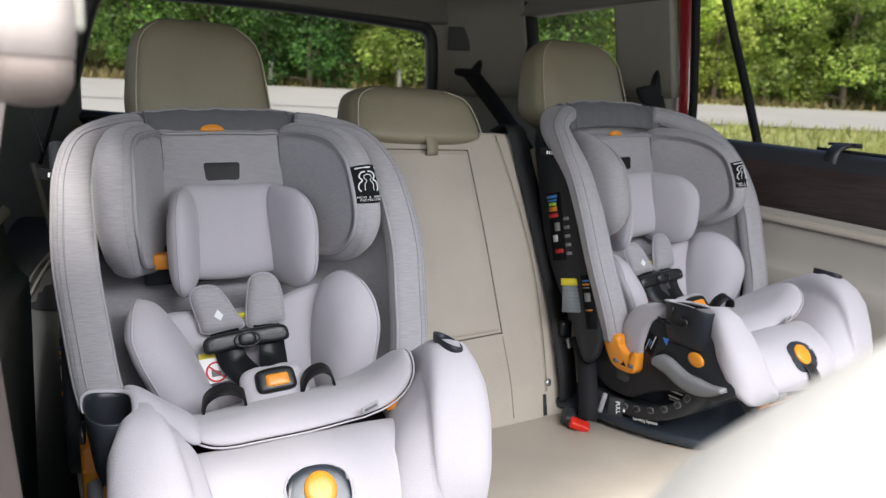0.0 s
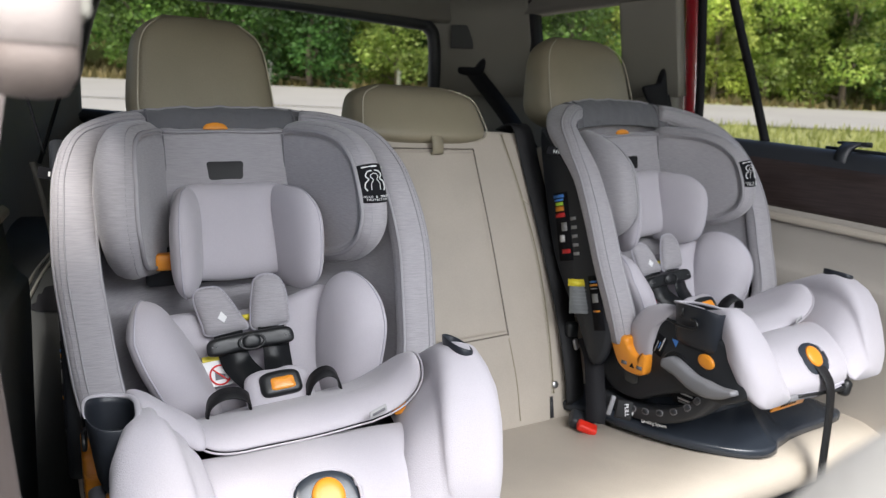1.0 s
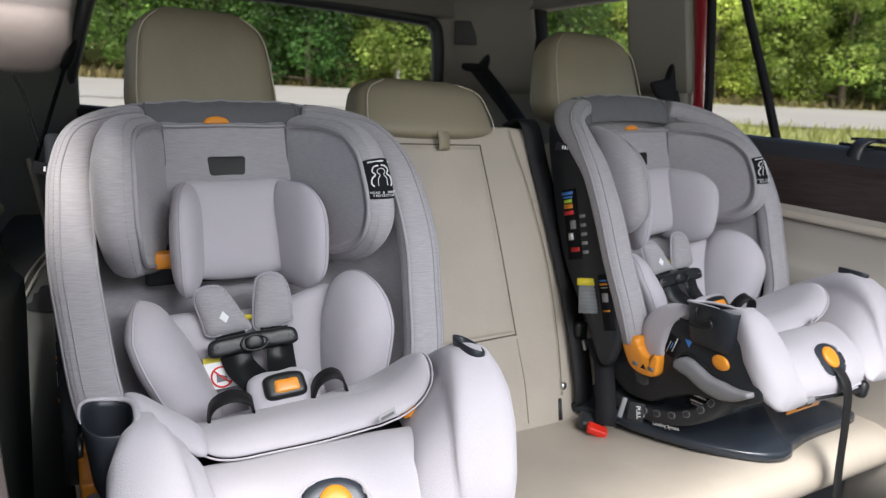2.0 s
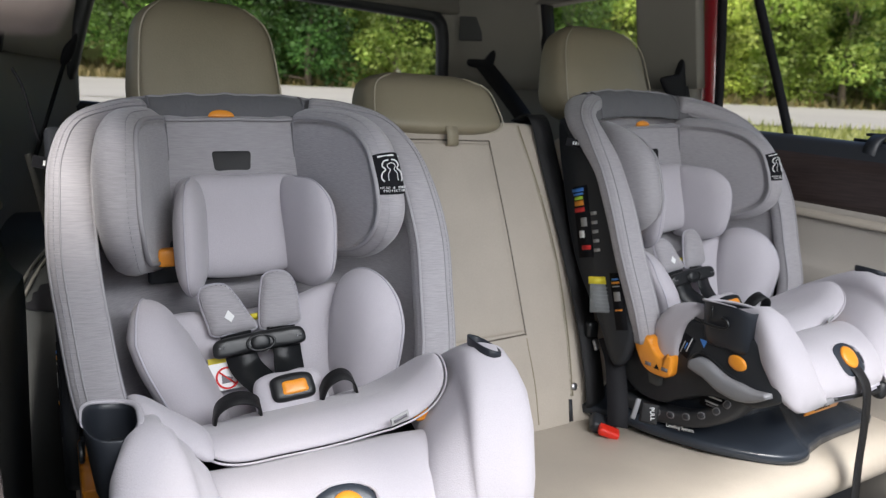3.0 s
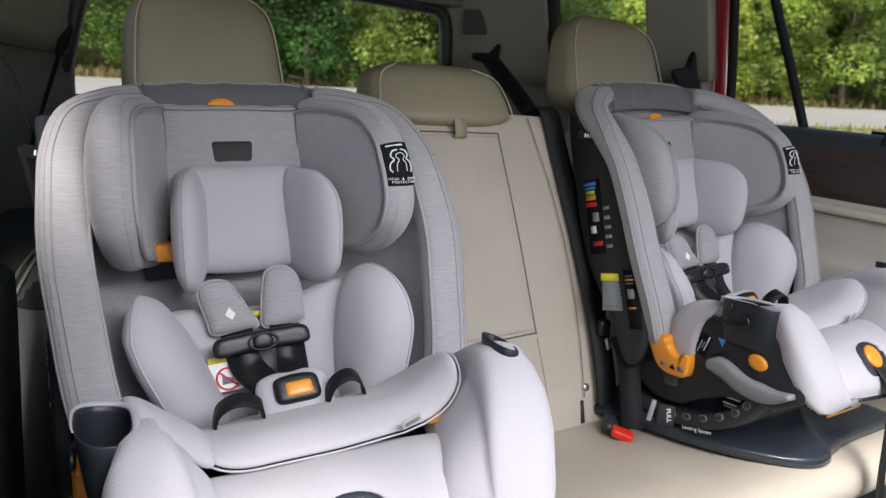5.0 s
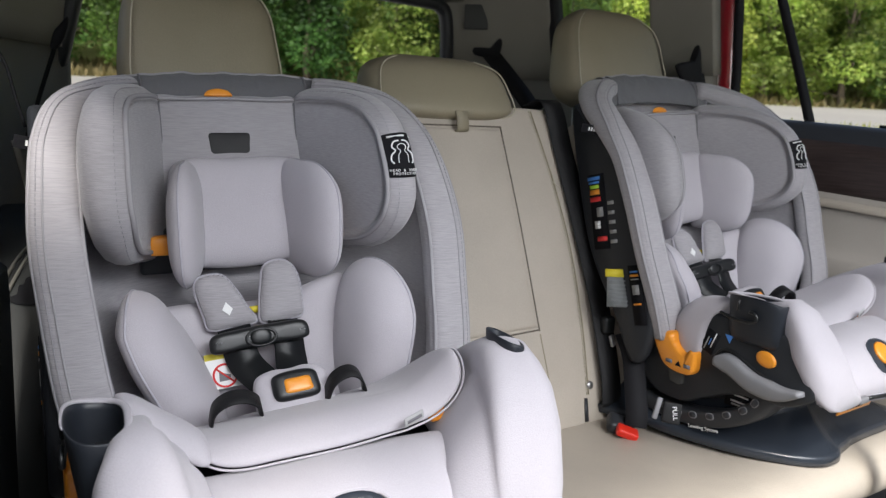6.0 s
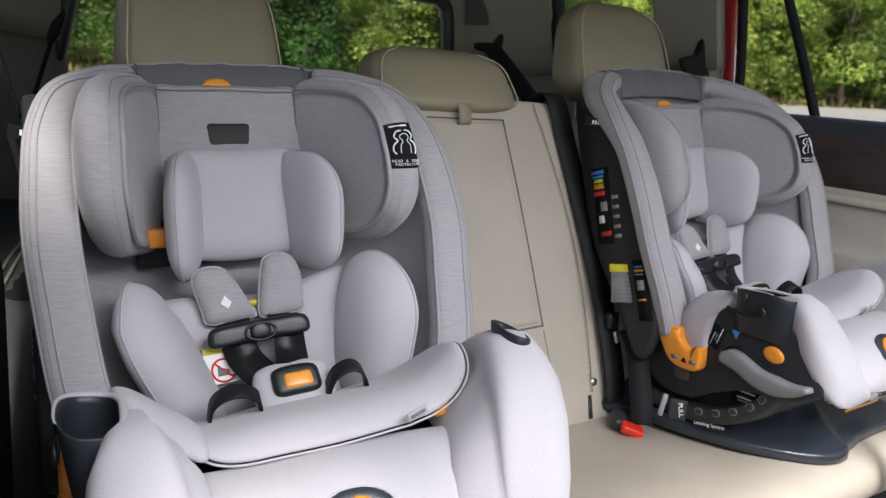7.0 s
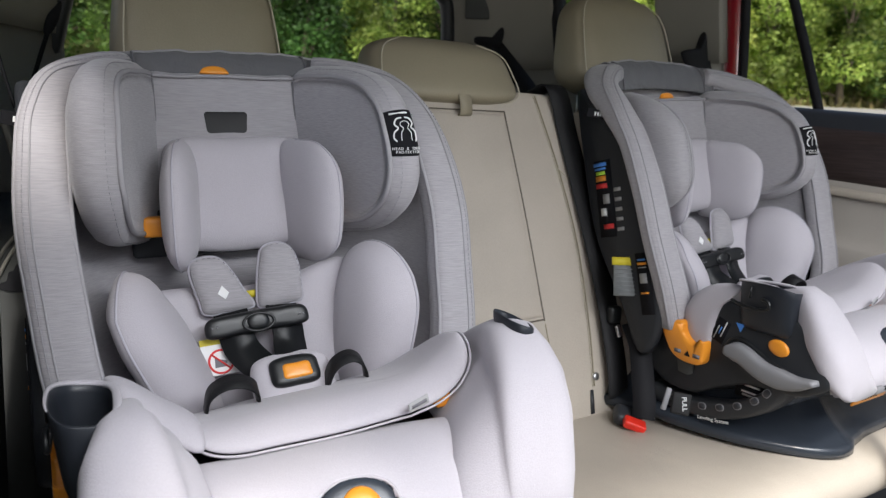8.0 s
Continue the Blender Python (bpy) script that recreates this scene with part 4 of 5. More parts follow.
    for y, z, half_, sag in ((0.750, 0.927, 0.150, 0.0), (0.712, 0.949, 0.152, 0.004), (0.678, 0.959, 0.152, 0.010), (0.645, 0.956, 0.150, 0.014), (0.620, 0.942, 0.146, 0.016), (0.602, 0.921, 0.140, 0.014), (0.593, 0.899, 0.134, 0.008), (0.596, 0.880, 0.128, 0.004), (0.608, 0.868, 0.120, 0.002)):
        rows.append([Vector((half_ * k, y + 0.030 * abs(k) ** 3 * (1 if y < 0.68 else 0.3), z - sag * abs(k) ** 2.2 + 0.002 * math.sin(k * 9 + y * 40))) for k in (-1, -0.88, -0.7, -0.4, 0, 0.4, 0.7, 0.88, 1)])
    ring_at = plane_place((-0.006, 0.614, 0.938), (1, 0, 0), (0, 0.62, 0.72))
    bm = sheet(rows, 110, 80)
    v_way = Vector((0, 0.62, 0.72)).normalized()
    gone = []
    for f in bm.faces:
        d = f.calc_center_median() - Vector((-0.006, 0.614, 0.938))
        if abs(d.x / 0.033) ** 2.6 + abs((d.dot(v_way) + 0.006) / 0.028) ** 2.6 < 1:
            gone.append(f)
    face_up = Vector((1, 0, 0)).cross(v_way)
    shell = [v.co - Vector((-0.006, 0.614, 0.938)) for v in bm.verts]
    shell = [(d.x, d.dot(v_way), d.dot(face_up)) for d in shell if abs(d.x) < 0.05 and abs(d.y) < 0.04]
    rim_line = []
    for k in range(48):
        c, e = math.cos(k * math.pi / 24), math.sin(k * math.pi / 24)
        u, v = math.copysign(abs(c) ** 0.77, c) * 0.0335, math.copysign(abs(e) ** 0.77, e) * 0.0285 - 0.006
        w = min(shell, key=lambda q: (q[0] - u) ** 2 + (q[1] - v) ** 2)[2]
        rim_line.append(Vector((-0.006 + u, 0.614, 0.938)) + v_way * v + face_up * (w - 0.0005))
    bmesh.ops.delete(bm, geom=gone, context="FACES")
    cover = part("front_cover", bm, M_KNIT, seat, "pale grey knit front cover", thick=0.006)
    hem = cr(rows[7], 60)
    part("hem_piping", tube([p + Vector((0, -0.001, 0)) for p in hem], 0.0022), M_PIPING_PALE, cover)
    part("hem_piping", tube([p + Vector((0, 0.002, -0.007)) for p in hem], 0.0022), M_PIPING_PALE, cover)
    for sgn in (-1, 1):
        rr = []
        for y, xi, xo, zt, zb in ((0.850, 0.178, 0.190, 0.955, 0.940), (0.838, 0.170, 0.200, 0.972, 0.935), (0.800, 0.164, 0.208, 0.994, 0.955), (0.760, 0.157, 0.210, 1.016, 0.965), (0.722, 0.149, 0.211, 1.034, 0.965), (0.690, 0.140, 0.210, 1.040, 0.960),
                                  (0.662, 0.131, 0.206, 1.034, 0.955), (0.640, 0.124, 0.202, 1.014, 0.930), (0.620, 0.118, 0.196, 0.988, 0.905), (0.604, 0.114, 0.188, 0.962, 0.888), (0.592, 0.113, 0.178, 0.936, 0.880), (0.586, 0.119, 0.164, 0.914, 0.882)):
            if sgn < 0:  # low beside the cup holder, wide before it
                beside = max(0.0, min(1.0, (y - 0.636) / 0.06))
                zt, xo = zt + 0.003 - 0.027 * beside, min(xo, 0.194 - 0.026 * beside)
                zb, xi = min(zb, zt - 0.02), min(xi + 0.004, xo - 0.024)
            else:
                full = max(0.0, 1 - abs(y - 0.622) / 0.04)
                zt, xo, zb = zt + 0.018 * full, xo - 0.004, min(zb, 0.925) if y < 0.80 else zb
            c, wide, tall = Vector((sgn * (xi + xo) / 2, y, (zt + zb) / 2)), (xo - xi) / 2, (zt - zb) / 2
            ring = []
            for q in superloop(Vector(), Vector((1, 0, 0)), Vector((0, 0, 1)), wide, tall, 2.7 if sgn < 0 else 3.2, 48):
                up_ = q.z / tall
                lean_ = (0.0 if sgn < 0 else -0.003) * max(0.0, up_) * min(1.0, (0.87 - y) / 0.1)
                spread = (0.028 if sgn < 0 else 0.045) * max(0.0, -q.x * sgn / wide) * max(0.0, 0.4 - up_)
                ring.append(c + Vector((q.x + sgn * (lean_ - spread), 0, q.z)))
            rr.append(ring)
        part("bolster", loft(rr), M_KNIT, cover, "pale grey knit bolster with a cup holder")
    ring_o = [(-0.033, 0), (-0.027, 0.014), (-0.012, 0.024), (0.01, 0.024), (0.027, 0.015), (0.034, 0), (0.035, -0.02), (0.024, -0.034), (-0.022, -0.034), (-0.035, -0.02)]
    part("opening_edge", tube(rim_line, 0.0014, True), M_KNIT, cover)
    rg = part("adjuster_recess", pad(ring_o, 0.003, 0.008, lambda u, v, w: ring_at(u * 0.95, v * 0.92, w - 0.006), power=6), M_BASE, cover, "dark oval harness adjuster surround")
    at_ = plane_place((-0.004, 0.6160, 0.9363), (1, 0, 0), (0, 0.62, 0.72))
    disc = [(0.0165 * math.cos(k * math.pi / 6), 0.0185 * math.sin(k * math.pi / 6) - 0.003) for k in range(12)]
    part("adjuster_button", pad(disc, 0.005, 0.004, at_, power=4), M_ORANGE, rg, "orange harness adjuster button")
    part("adjuster_strap", band([(-0.004, 0.606, 0.922), (-0.003, 0.590, 0.908), (-0.002, 0.580, 0.885), (0.0, 0.578, 0.83), (0.0, 0.578, 0.76), (-0.008, 0.572, 0.70)], (1, 0.1, 0), 0.026, 0.002), M_WEB, rg, "black adjuster strap that hangs down")
    part("cord_tag", rbox((-0.085, 0.592, 0.884), (0.022, 0.008, 0.010), 0.003), M_GREYPLASTIC, cover, "small metal cord end at the lower hem")
    part("hem_label", rbox((-0.055, 0.616, 0.862), (0.085, 0.003, 0.022), 0.001, rot=(20, 0, 0)), M_ORANGE, seat, "orange label under the front edge")
    for k in range(6):
        part("printed_bar", rbox((-0.075 + k * 0.007, 0.6140, 0.862), (0.004, 0.0006, 0.010), 0, rot=(20, 0, 0)), M_LABEL, seat)
    part("toggle", rbox((0.075, 0.600, 0.868), (0.020, 0.020, 0.030), 0.008, rot=(0, 20, 0)), M_GLOSS, seat, "black toggle")
    part("toggle_cord", tube(cr([(-0.07, 0.592, 0.884), (0.0, 0.590, 0.878), (0.05, 0.592, 0.872), (0.072, 0.598, 0.872)], 20), 0.003), M_GLOSS, seat, "black draw cord along the hem")

    # cup holders in the bolsters
    for sgn in (-1, 1):
        def cupring(z, s, dy=0.0):
            if sgn > 0:  # this one lies deeper in its bolster
                return superloop(Vector((0.172, 0.692 + dy, z)), Vector((1, 0, -0.35)).normalized(), Vector((0, 1, 0.05)).normalized(), 0.0135 * s, 0.027 * s, 2.4, 40)
            loop = superloop(Vector((-0.184 - (z - 1.0) * 0.1, 0.703 + dy, z)), Vector((1, 0, -0.16)).normalized(), Vector((0, 1, -0.05)).normalized(), 0.0222 * s, 0.0415 * s, 2.8, 40)
            for q in loop:  # its ends lie lower than the middle
                q.z -= (0.006 if q.y < 0.703 else 0.002) * min(1.2, abs(q.y - 0.703) / 0.0415) ** 3
            return loop
        rr = [cupring(0.950, 0.80), cupring(0.953, 0.95), cupring(0.962, 1.03), cupring(0.980, 1.04), cupring(1.012, 1.045), cupring(1.0215, 1.045), cupring(1.0225, 1.03), cupring(1.0215, 0.99), cupring(1.015, 0.97), cupring(0.990, 0.93), cupring(0.964, 0.88), cupring(0.958, 0.6)]
        if sgn > 0:
            rr = [cupring(1.020, 0.85), cupring(1.035, 1.0), cupring(1.0412, 1.0), cupring(1.0425, 0.95), cupring(1.041, 0.88), cupring(1.036, 0.82), cupring(1.033, 0.5)]
        cup = part("cup_holder", loft(rr), M_CUP, seat, "black plastic cup holder")
        if sgn > 0:
            continue
        loop_ = cupring(1.0230, 1.06)
        arc_ = [loop_[i] for i in range(-6, 24)]
        rr = []
        for i, p in enumerate(arc_):
            t = (arc_[min(i + 1, 29)] - arc_[max(i - 1, 0)]).normalized()
            k = 0.0004 + 0.0018 * min(1, i / 5, (29 - i) / 12)
            side_ = t.cross(Vector((0, 0, 1))).normalized()
            rr.append(superloop(p, side_, side_.cross(t), k * 1.4, k, 2, 12))
        part("fabric_edge", loft(rr), M_KNIT, cup, "pale fabric edge round the cup holder")
        x_ = -0.2105
        hook = [(x_, y, z - 0.014) for y, z in ((0.748, 1.006), (0.728, 1.002), (0.706, 1.002), (0.693, 1.004), (0.687, 1.010), (0.691, 1.017), (0.700, 1.018))]
        part("slot", tube(cr(hook, 24), 0.0022), M_GLOSS, cup, "hooked black slot")
        part("slot", tube([(x_, 0.718, 1.018), (x_, 0.719, 1.002)], 0.0016), M_GLOSS, cup)
    SET["m"] = side_m
    for sgn in (-1, 1):
        flap = [(0.860, 0.940), (0.854, 0.968), (0.834, 0.992), (0.812, 1.004), (0.790, 1.010), (0.772, 1.010), (0.772, 0.998), (0.788, 0.980), (0.798, 0.950), (0.802, 0.915), (0.808, 0.885), (0.822, 0.872), (0.846, 0.895)]
        part("side_flap", pad(flap, 0.016, 0.014, plane_place((sgn * 0.190, 0, 0), (0, 1, 0), (0, 0, 1), 0, False), power=3), M_KNIT, seat, "pale grey knit flap over the side")
    # side tag
    SET["m"] = upper
    tp = plane_place(risen((-0.226, 1.020, 1.220)), (0.93, -0.36, -0.1), (0.1, 0, 1))
    tg = part("strap_tag", loft([[tp(a, b, w) for a, b in ((-0.017, -0.006), (0.017, -0.008), (0.018, 0.006), (-0.016, 0.008))] for w in (-0.0015, 0.0015)]), M_LABEL, seat, "black tag with white print", smooth=False)
    for k in range(3):
        part("printed_bar", loft([[tp(-0.003 + k * 0.0045 + a, b, w) for a, b in ((-0.0012, -0.003), (0.0012, -0.003), (0.0014, 0.003), (-0.001, 0.003))] for w in (0.0016, 0.002)]), M_WHITE, tg, smooth=False)
    SET["m"] = Matrix()
    return seat


child_seat(Matrix(), Matrix(), Matrix(), (-0.002, 0.045, 0.0), -2.0)
child_seat(rigid(0.850, 0.050, 0.003, 3.5, -2.1, 2.5), rigid(0.863, 0.050, 0.003, 0.5, 0.0, 5.0), rigid(0.860, 0.036, 0.0, 0, 0, 5.0), (0.032, 0.0, -0.20), -2.0)

# ---- car interior ----
MID = 0.415  # middle line of the car
T = Vector((0, 0.310, 0.951))  # way up the backrest


def rest_y(z):
    return 1.015 + (z - 0.805) * 0.326


def rest_place(u, v, w):
    """u across the car, v the height, w out of the backrest towards the front."""
    return Vector((u, rest_y(v) - w * 0.951, v + w * 0.310))


def headrest(parent, xc, zc, w, h, y, round_top=0.5):
    """A headrest of the rear bench, with a seam on each side."""
    rr = []
    for k in range(29):
        a = k / 28
        q = -1 + 2 * a
        hw = w / 2 * (1 - 0.16 * ((q + 1) / 2) ** 1.5) * (1 - abs(q) ** 5 * 0.43)
        hd = 0.058 * (1 - 0.25 * q) * (1 - abs(q) ** 6 * 0.55)
        z = zc + q * h / 2
        rr.append(superloop(Vector((xc, y + 0.05 + q * 0.018, z)), Vector((1, 0, 0)), Vector((0, 1, 0)), hw, hd, 3.6, 44))
    ob = part("headrest", loft(rr), M_LEATHER_GREY, parent, "taupe leather headrest")
    for s in (-1, 1):
        pts = []
        for k in range(11):
            q = -0.98 + 1.93 * k / 10
            hw = w / 2 * (1 - 0.16 * ((q + 1) / 2) ** 1.5) * (1 - abs(q) ** 5 * 0.43)
            hd = 0.058 * (1 - 0.25 * q) * (1 - abs(q) ** 6 * 0.55)
            pts.append((xc + s * hw * 0.93, y + 0.05 + q * 0.018 - hd * 0.80, zc + q * h / 2))
        part("seam", tube(cr(pts, 30), 0.0012), M_STITCH, ob)
    for s in (-1, 1):
        part("post", tube([(xc + s * 0.06, y + 0.07, zc - h / 2 - 0.06), (xc + s * 0.06, y + 0.07, zc - h / 2 + 0.02)], 0.006), M_METAL, ob)
    return ob


def backrest(parent, x0, x1, z1, mat=M_LEATHER):
    o = [(x0 + 0.004, 0.74), (x0, 0.95), (x0 + 0.004, z1 - 0.04), (x0 + 0.03, z1), ((x0 + x1) / 2, z1 + 0.004), (x1 - 0.03, z1), (x1 - 0.004, z1 - 0.04), (x1, 0.95), (x1 - 0.004, 0.74), ((x0 + x1) / 2, 0.735)]
    return part("backrest", pad(o, 0.006, 0.10, rest_place, n=80, power=9), mat, parent, "beige leather backrest")


bench = thing("rear_bench", (MID, 1.0, 0.5), "beige leather rear bench with three folding backrests and headrests", "car seat")
# cushion with a rounded front and two shallow seams
rr = []
for x in [-0.215, -0.21, -0.19] + [-0.15 + 0.0635 * i for i in range(21)] + [1.17, 1.19, 1.195]:
    e = 0.0 if -0.2 < x < 1.14 else 0.03
    dip = 0.006 * math.exp(-((x - 0.155) / 0.012) ** 2) + 0.006 * math.exp(-((x - 0.69) / 0.012) ** 2)
    crown = 0.008 * math.cos((x - 0.42) * 8)
    rr.append(cr([(x, 1.08, 0.70 - e), (x, 1.02, 0.742 - e - dip), (x, 0.93, 0.748 - e - dip), (x, 0.80, 0.754 - e - dip + crown * 0.3), (x, 0.72, 0.757 - e - dip), (x, 0.685, 0.752 - e - dip), (x, 0.663, 0.737 - e * 0.5),
                  (x, 0.657, 0.714), (x, 0.667, 0.692), (x, 0.70, 0.668), (x, 0.76, 0.655)], 44))
part("cushion", loft(rr, caps=False, closed=False), M_LEATHER, bench, "beige leather bench cushion")
part("cushion_base", rbox((MID + 0.07, 0.92, 0.54), (1.32, 0.36, 0.26), 0.03), M_DARK, bench, "black plastic plinth")
for x in (0.69, 0.155):
    part("seam", tube(cr([(x, 1.0, 0.744), (x, 0.9, 0.744), (x, 0.8, 0.75), (x, 0.72, 0.753), (x, 0.685, 0.747), (x, 0.663, 0.732), (x, 0.657, 0.71)], 30), 0.0018), M_LEATHER_GREY, bench)
for x0, x1, z1 in ((-0.197, 0.175, 1.240), (0.18, 0.648, 1.272), (0.655, 1.06, 1.255)):
    backrest(bench, x0, x1, z1)
# raised middle panel with its seams
edge = [(0.0, 0.0045), (0.003, 0.0072), (0.008, 0.0088), (0.018, 0.0095)]
grade = edge + [(k / 20, 0.0097) for k in range(1, 20)] + [(1 - a, h) for a, h in reversed(edge)]
rows = []
for b, hv in grade:
    left, right = 0.200 + 0.015 * b, 0.511 - 0.025 * b
    rows.append([rest_place(left + (right - left) * a, 0.9055 + 0.0055 * a + (0.3315 - 0.0055 * a) * b, min(hu, hv)) for a, hu in grade])
part("middle_panel", loft(rows, caps=False, closed=False), M_LEATHER, bench)
for pts, r, mat in (([(0.5145, 0.905), (0.504, 1.08), (0.489, 1.241)], 0.0013, M_LEATHER_SEAM), ([(0.20, 0.899), (0.34, 0.9015), (0.5145, 0.907)], 0.0014, M_LEATHER_SEAM), ([(0.215, 1.241), (0.35, 1.241), (0.489, 1.241)], 0.0012, M_LEATHER_SEAM),
                    ([(0.515, 0.90), (0.520, 0.823), (0.517, 0.755)], 0.0010, M_LEATHER_GREY)):
    part("seam", tube([rest_place(u, v, 0.0062) for u, v, _ in cr([(a, b, 0) for a, b in pts], 24)], r), mat, bench)
line = [rest_place(u, v, 0.0072) for u, v, _ in cr([(0.555, 1.27, 0), (0.585, 1.15, 0), (0.604, 1.03, 0), (0.606, 0.9, 0), (0.598, 0.79, 0)], 60)]
part("seam", tube([p + Vector((0.004, 0, 0)) for p in line], 0.0012), M_LEATHER_GREY, bench)
part("stitching", stitches(line, 0.0010, 0.006, 0.0025), M_STITCH, bench)
part("stitching", tube([rest_place(u, v, 0.0078) for u, v, _ in cr([(0.585, 1.15, 0), (0.64, 1.11, 0)], 12)], 0.0012), M_STITCH, bench)
part("anchor_bolt", loft([superloop(rest_place(0.607, 0.805, d), Vector((1, 0, 0)), T, r, r, 2, 16) for d, r in ((0.004, 0.007), (0.009, 0.007), (0.0105, 0.005), (0.0108, 0.002))]), M_METAL, bench, "small metal anchor bolt")
part("anchor_slot", loft([[rest_place(u, v, d) for u, v in ((0.592, 0.785), (0.598, 0.785), (0.594, 0.748), (0.587, 0.748))] for d in (0.005, 0.008)]), M_DARK, bench, "dark anchor slot")
part("pull_loop", band([rest_place(0.395, 1.262, 0.012), rest_place(0.398, 1.262, 0.022), rest_place(0.400, 1.248, 0.026), rest_place(0.402, 1.232, 0.02), rest_place(0.404, 1.231, 0.010)], (1, 0, 0), 0.022, 0.003), M_LEATHER_GREY, bench, "leather pull loop")
headrest(bench, 0.019, 1.342, 0.236, 0.20, 1.225)
headrest(bench, 0.392, 1.302, 0.285, 0.105, 1.165)
headrest(bench, 0.845, 1.383, 0.27, 0.20, 1.225)

# belts of the bench
belt = thing("seat_belt", (0.63, 1.0, 0.8), "black webbing seat belt with a red buckle on the bench", "seat belt")
part("webbing", band([rest_place(0.590, 1.288, -0.03), rest_place(0.604, 1.284, 0.012), rest_place(0.618, 1.2, 0.012), rest_place(0.636, 1.05, 0.016), rest_place(0.645, 0.93, 0.02), rest_place(0.645, 0.82, 0.022), rest_place(0.64, 0.765, 0.02)], (1, 0, 0), 0.044, 0.003), M_WEB, belt)
part("adjuster", rbox(rest_place(0.648, 0.90, 0.03), (0.026, 0.016, 0.03), 0.006), M_GLOSS, belt, "black plastic belt stop")
part("slide", rbox(rest_place(0.655, 0.872, 0.028), (0.016, 0.006, 0.02), 0.002, rot=(-18, 0, 30)), M_METAL, belt, "steel slide")
part("lap_webbing", band([(0.664, 0.99, 0.90), (0.655, 0.96, 0.868), (0.640, 0.935, 0.825), (0.630, 0.918, 0.79), (0.622, 0.91, 0.765)], (0.75, -0.6, 0.2), 0.036, 0.003), M_RUBBER, belt, "black lap webbing")
bk = part("buckle", rbox((0.614, 0.936, 0.760), (0.046, 0.036, 0.022), 0.007, rot=(20, 18, -35)), M_DARK, belt, "black buckle body")
part("button", rbox((0.605, 0.912, 0.759), (0.036, 0.020, 0.015), 0.004, rot=(20, 18, -35)), M_REDPLASTIC, bk, "bright red press button")

tag = thing("pull_tag", (0.606, 0.838, 0.80), "black webbing pull tag with white lettering", "strap tag")
face = Matrix(((0.757, 0.187, -0.626), (-0.653, 0.217, -0.726), (0.0, 0.958, 0.286))).to_4x4()
tag_m = Matrix.Translation((0.600, 0.824, 0.828)) @ face
bm = rbox((0, 0, 0), (0.028, 0.032, 0.006), 0.003)
bmesh.ops.transform(bm, matrix=tag_m @ pose(0, 0, 0, 0, 0, -6), verts=bm.verts)
part("loop", bm, M_WEB, tag, "folded black webbing")
text_part("lettering", "PULL", 0.0095, tag_m @ pose(0.004, 0, 0.0042, 0, 0, -84), M_WHITE, tag)
bm = rbox((-0.022, 0.0, 0.0), (0.008, 0.034, 0.005), 0.002)
bmesh.ops.transform(bm, matrix=tag_m @ pose(0, 0, 0, 0, 0, -14), verts=bm.verts)
part("lever", bm, M_GREYPLASTIC, tag, "grey release lever")

lab = thing("hanging_label", (0.628, 0.984, 1.0), "white care label with a yellow head", "label")
part("sheet", rbox((0.624, 0.98, 0.985), (0.034, 0.002, 0.062), 0, rot=(-16, 0, -30)), M_PAPER, lab)
for k in range(7):
    part("printed_bar", rbox((0.6232, 0.9772 + (0.998 - 0.0065 * k - 0.985) * 0.29, 0.998 - 0.0065 * k), (0.028, 0.0024, 0.0012), 0, rot=(-16, 0, -30)), M_GREYPLASTIC, lab)
part("head", rbox((0.624, 0.9865, 1.010), (0.034, 0.0026, 0.013), 0, rot=(-16, 0, -30)), M_YELLOW, lab, "yellow printed head")


# ---- car body ----
def wall(name, plan, z0, z1, mat, label, kind="structure", thick=0.03, lean=0.0, n=30):
    """An upright skin over a line in plan; lean: how far its top stands inwards."""
    p = cr([(x, y, 0) for x, y in plan], n)
    rows = []
    for a in range(7):
        f = a / 6
        z = z0 + (z1 - z0) * f
        rows.append([Vector((q.x + (MID - q.x) / abs(MID - q.x + 1e-6) * lean * f * abs(MID - q.x) / 0.7, q.y, z)) for q in p])
    bm = loft(rows, caps=False, closed=False)
    ob = solid(name, bm, mat, label, "car body", kind)
    if thick:
        so = ob.modifiers.new("thickness", "SOLIDIFY")
        so.thickness, so.offset = thick, 0
    return ob


def flip(plan):
    return [(2 * MID - x, y) for x, y in plan]


LOW = [(1.145, 1.24), (1.13, 1.4), (1.10, 1.72), (1.06, 1.86), (0.98, 1.98), (0.93, 2.02)]
for k, fn in enumerate((lambda p: p, flip)):
    wall("wall_side", fn(LOW), 0.35, 1.38, M_TRIM, "grey-beige moulded side trim of the load bay")
    wall("pillar_c", fn([(1.145, 1.232), (1.142, 1.26), (1.135, 1.33), (1.125, 1.395)]), 1.375, 1.66, M_TRIM, "grey-beige pillar trim", lean=0.05)
    wall("pillar_d", fn([(1.095, 1.715), (1.06, 1.84), (0.985, 1.965), (0.925, 2.015)]), 1.375, 1.66, M_TRIM, "grey-beige rear pillar trim", lean=0.06)
    wall("header", fn([(1.08, 1.2), (1.07, 1.5), (1.05, 1.8)]), 1.60, 1.68, M_CLOTH, "cloth edge of the roof lining", thick=0.05)
    pane = wall("window_quarter", fn([(1.14, 1.36), (1.11, 1.75)]), 1.37, 1.64, M_GLASS, "tinted quarter window", thick=0, lean=0.05)
    pane.visible_shadow = False
    wall("window_quarter_seal", fn([(1.098, 1.70), (1.094, 1.722)]), 1.37, 1.64, M_RUBBER, "black window seal", thick=0.036, lean=0.05, n=4)

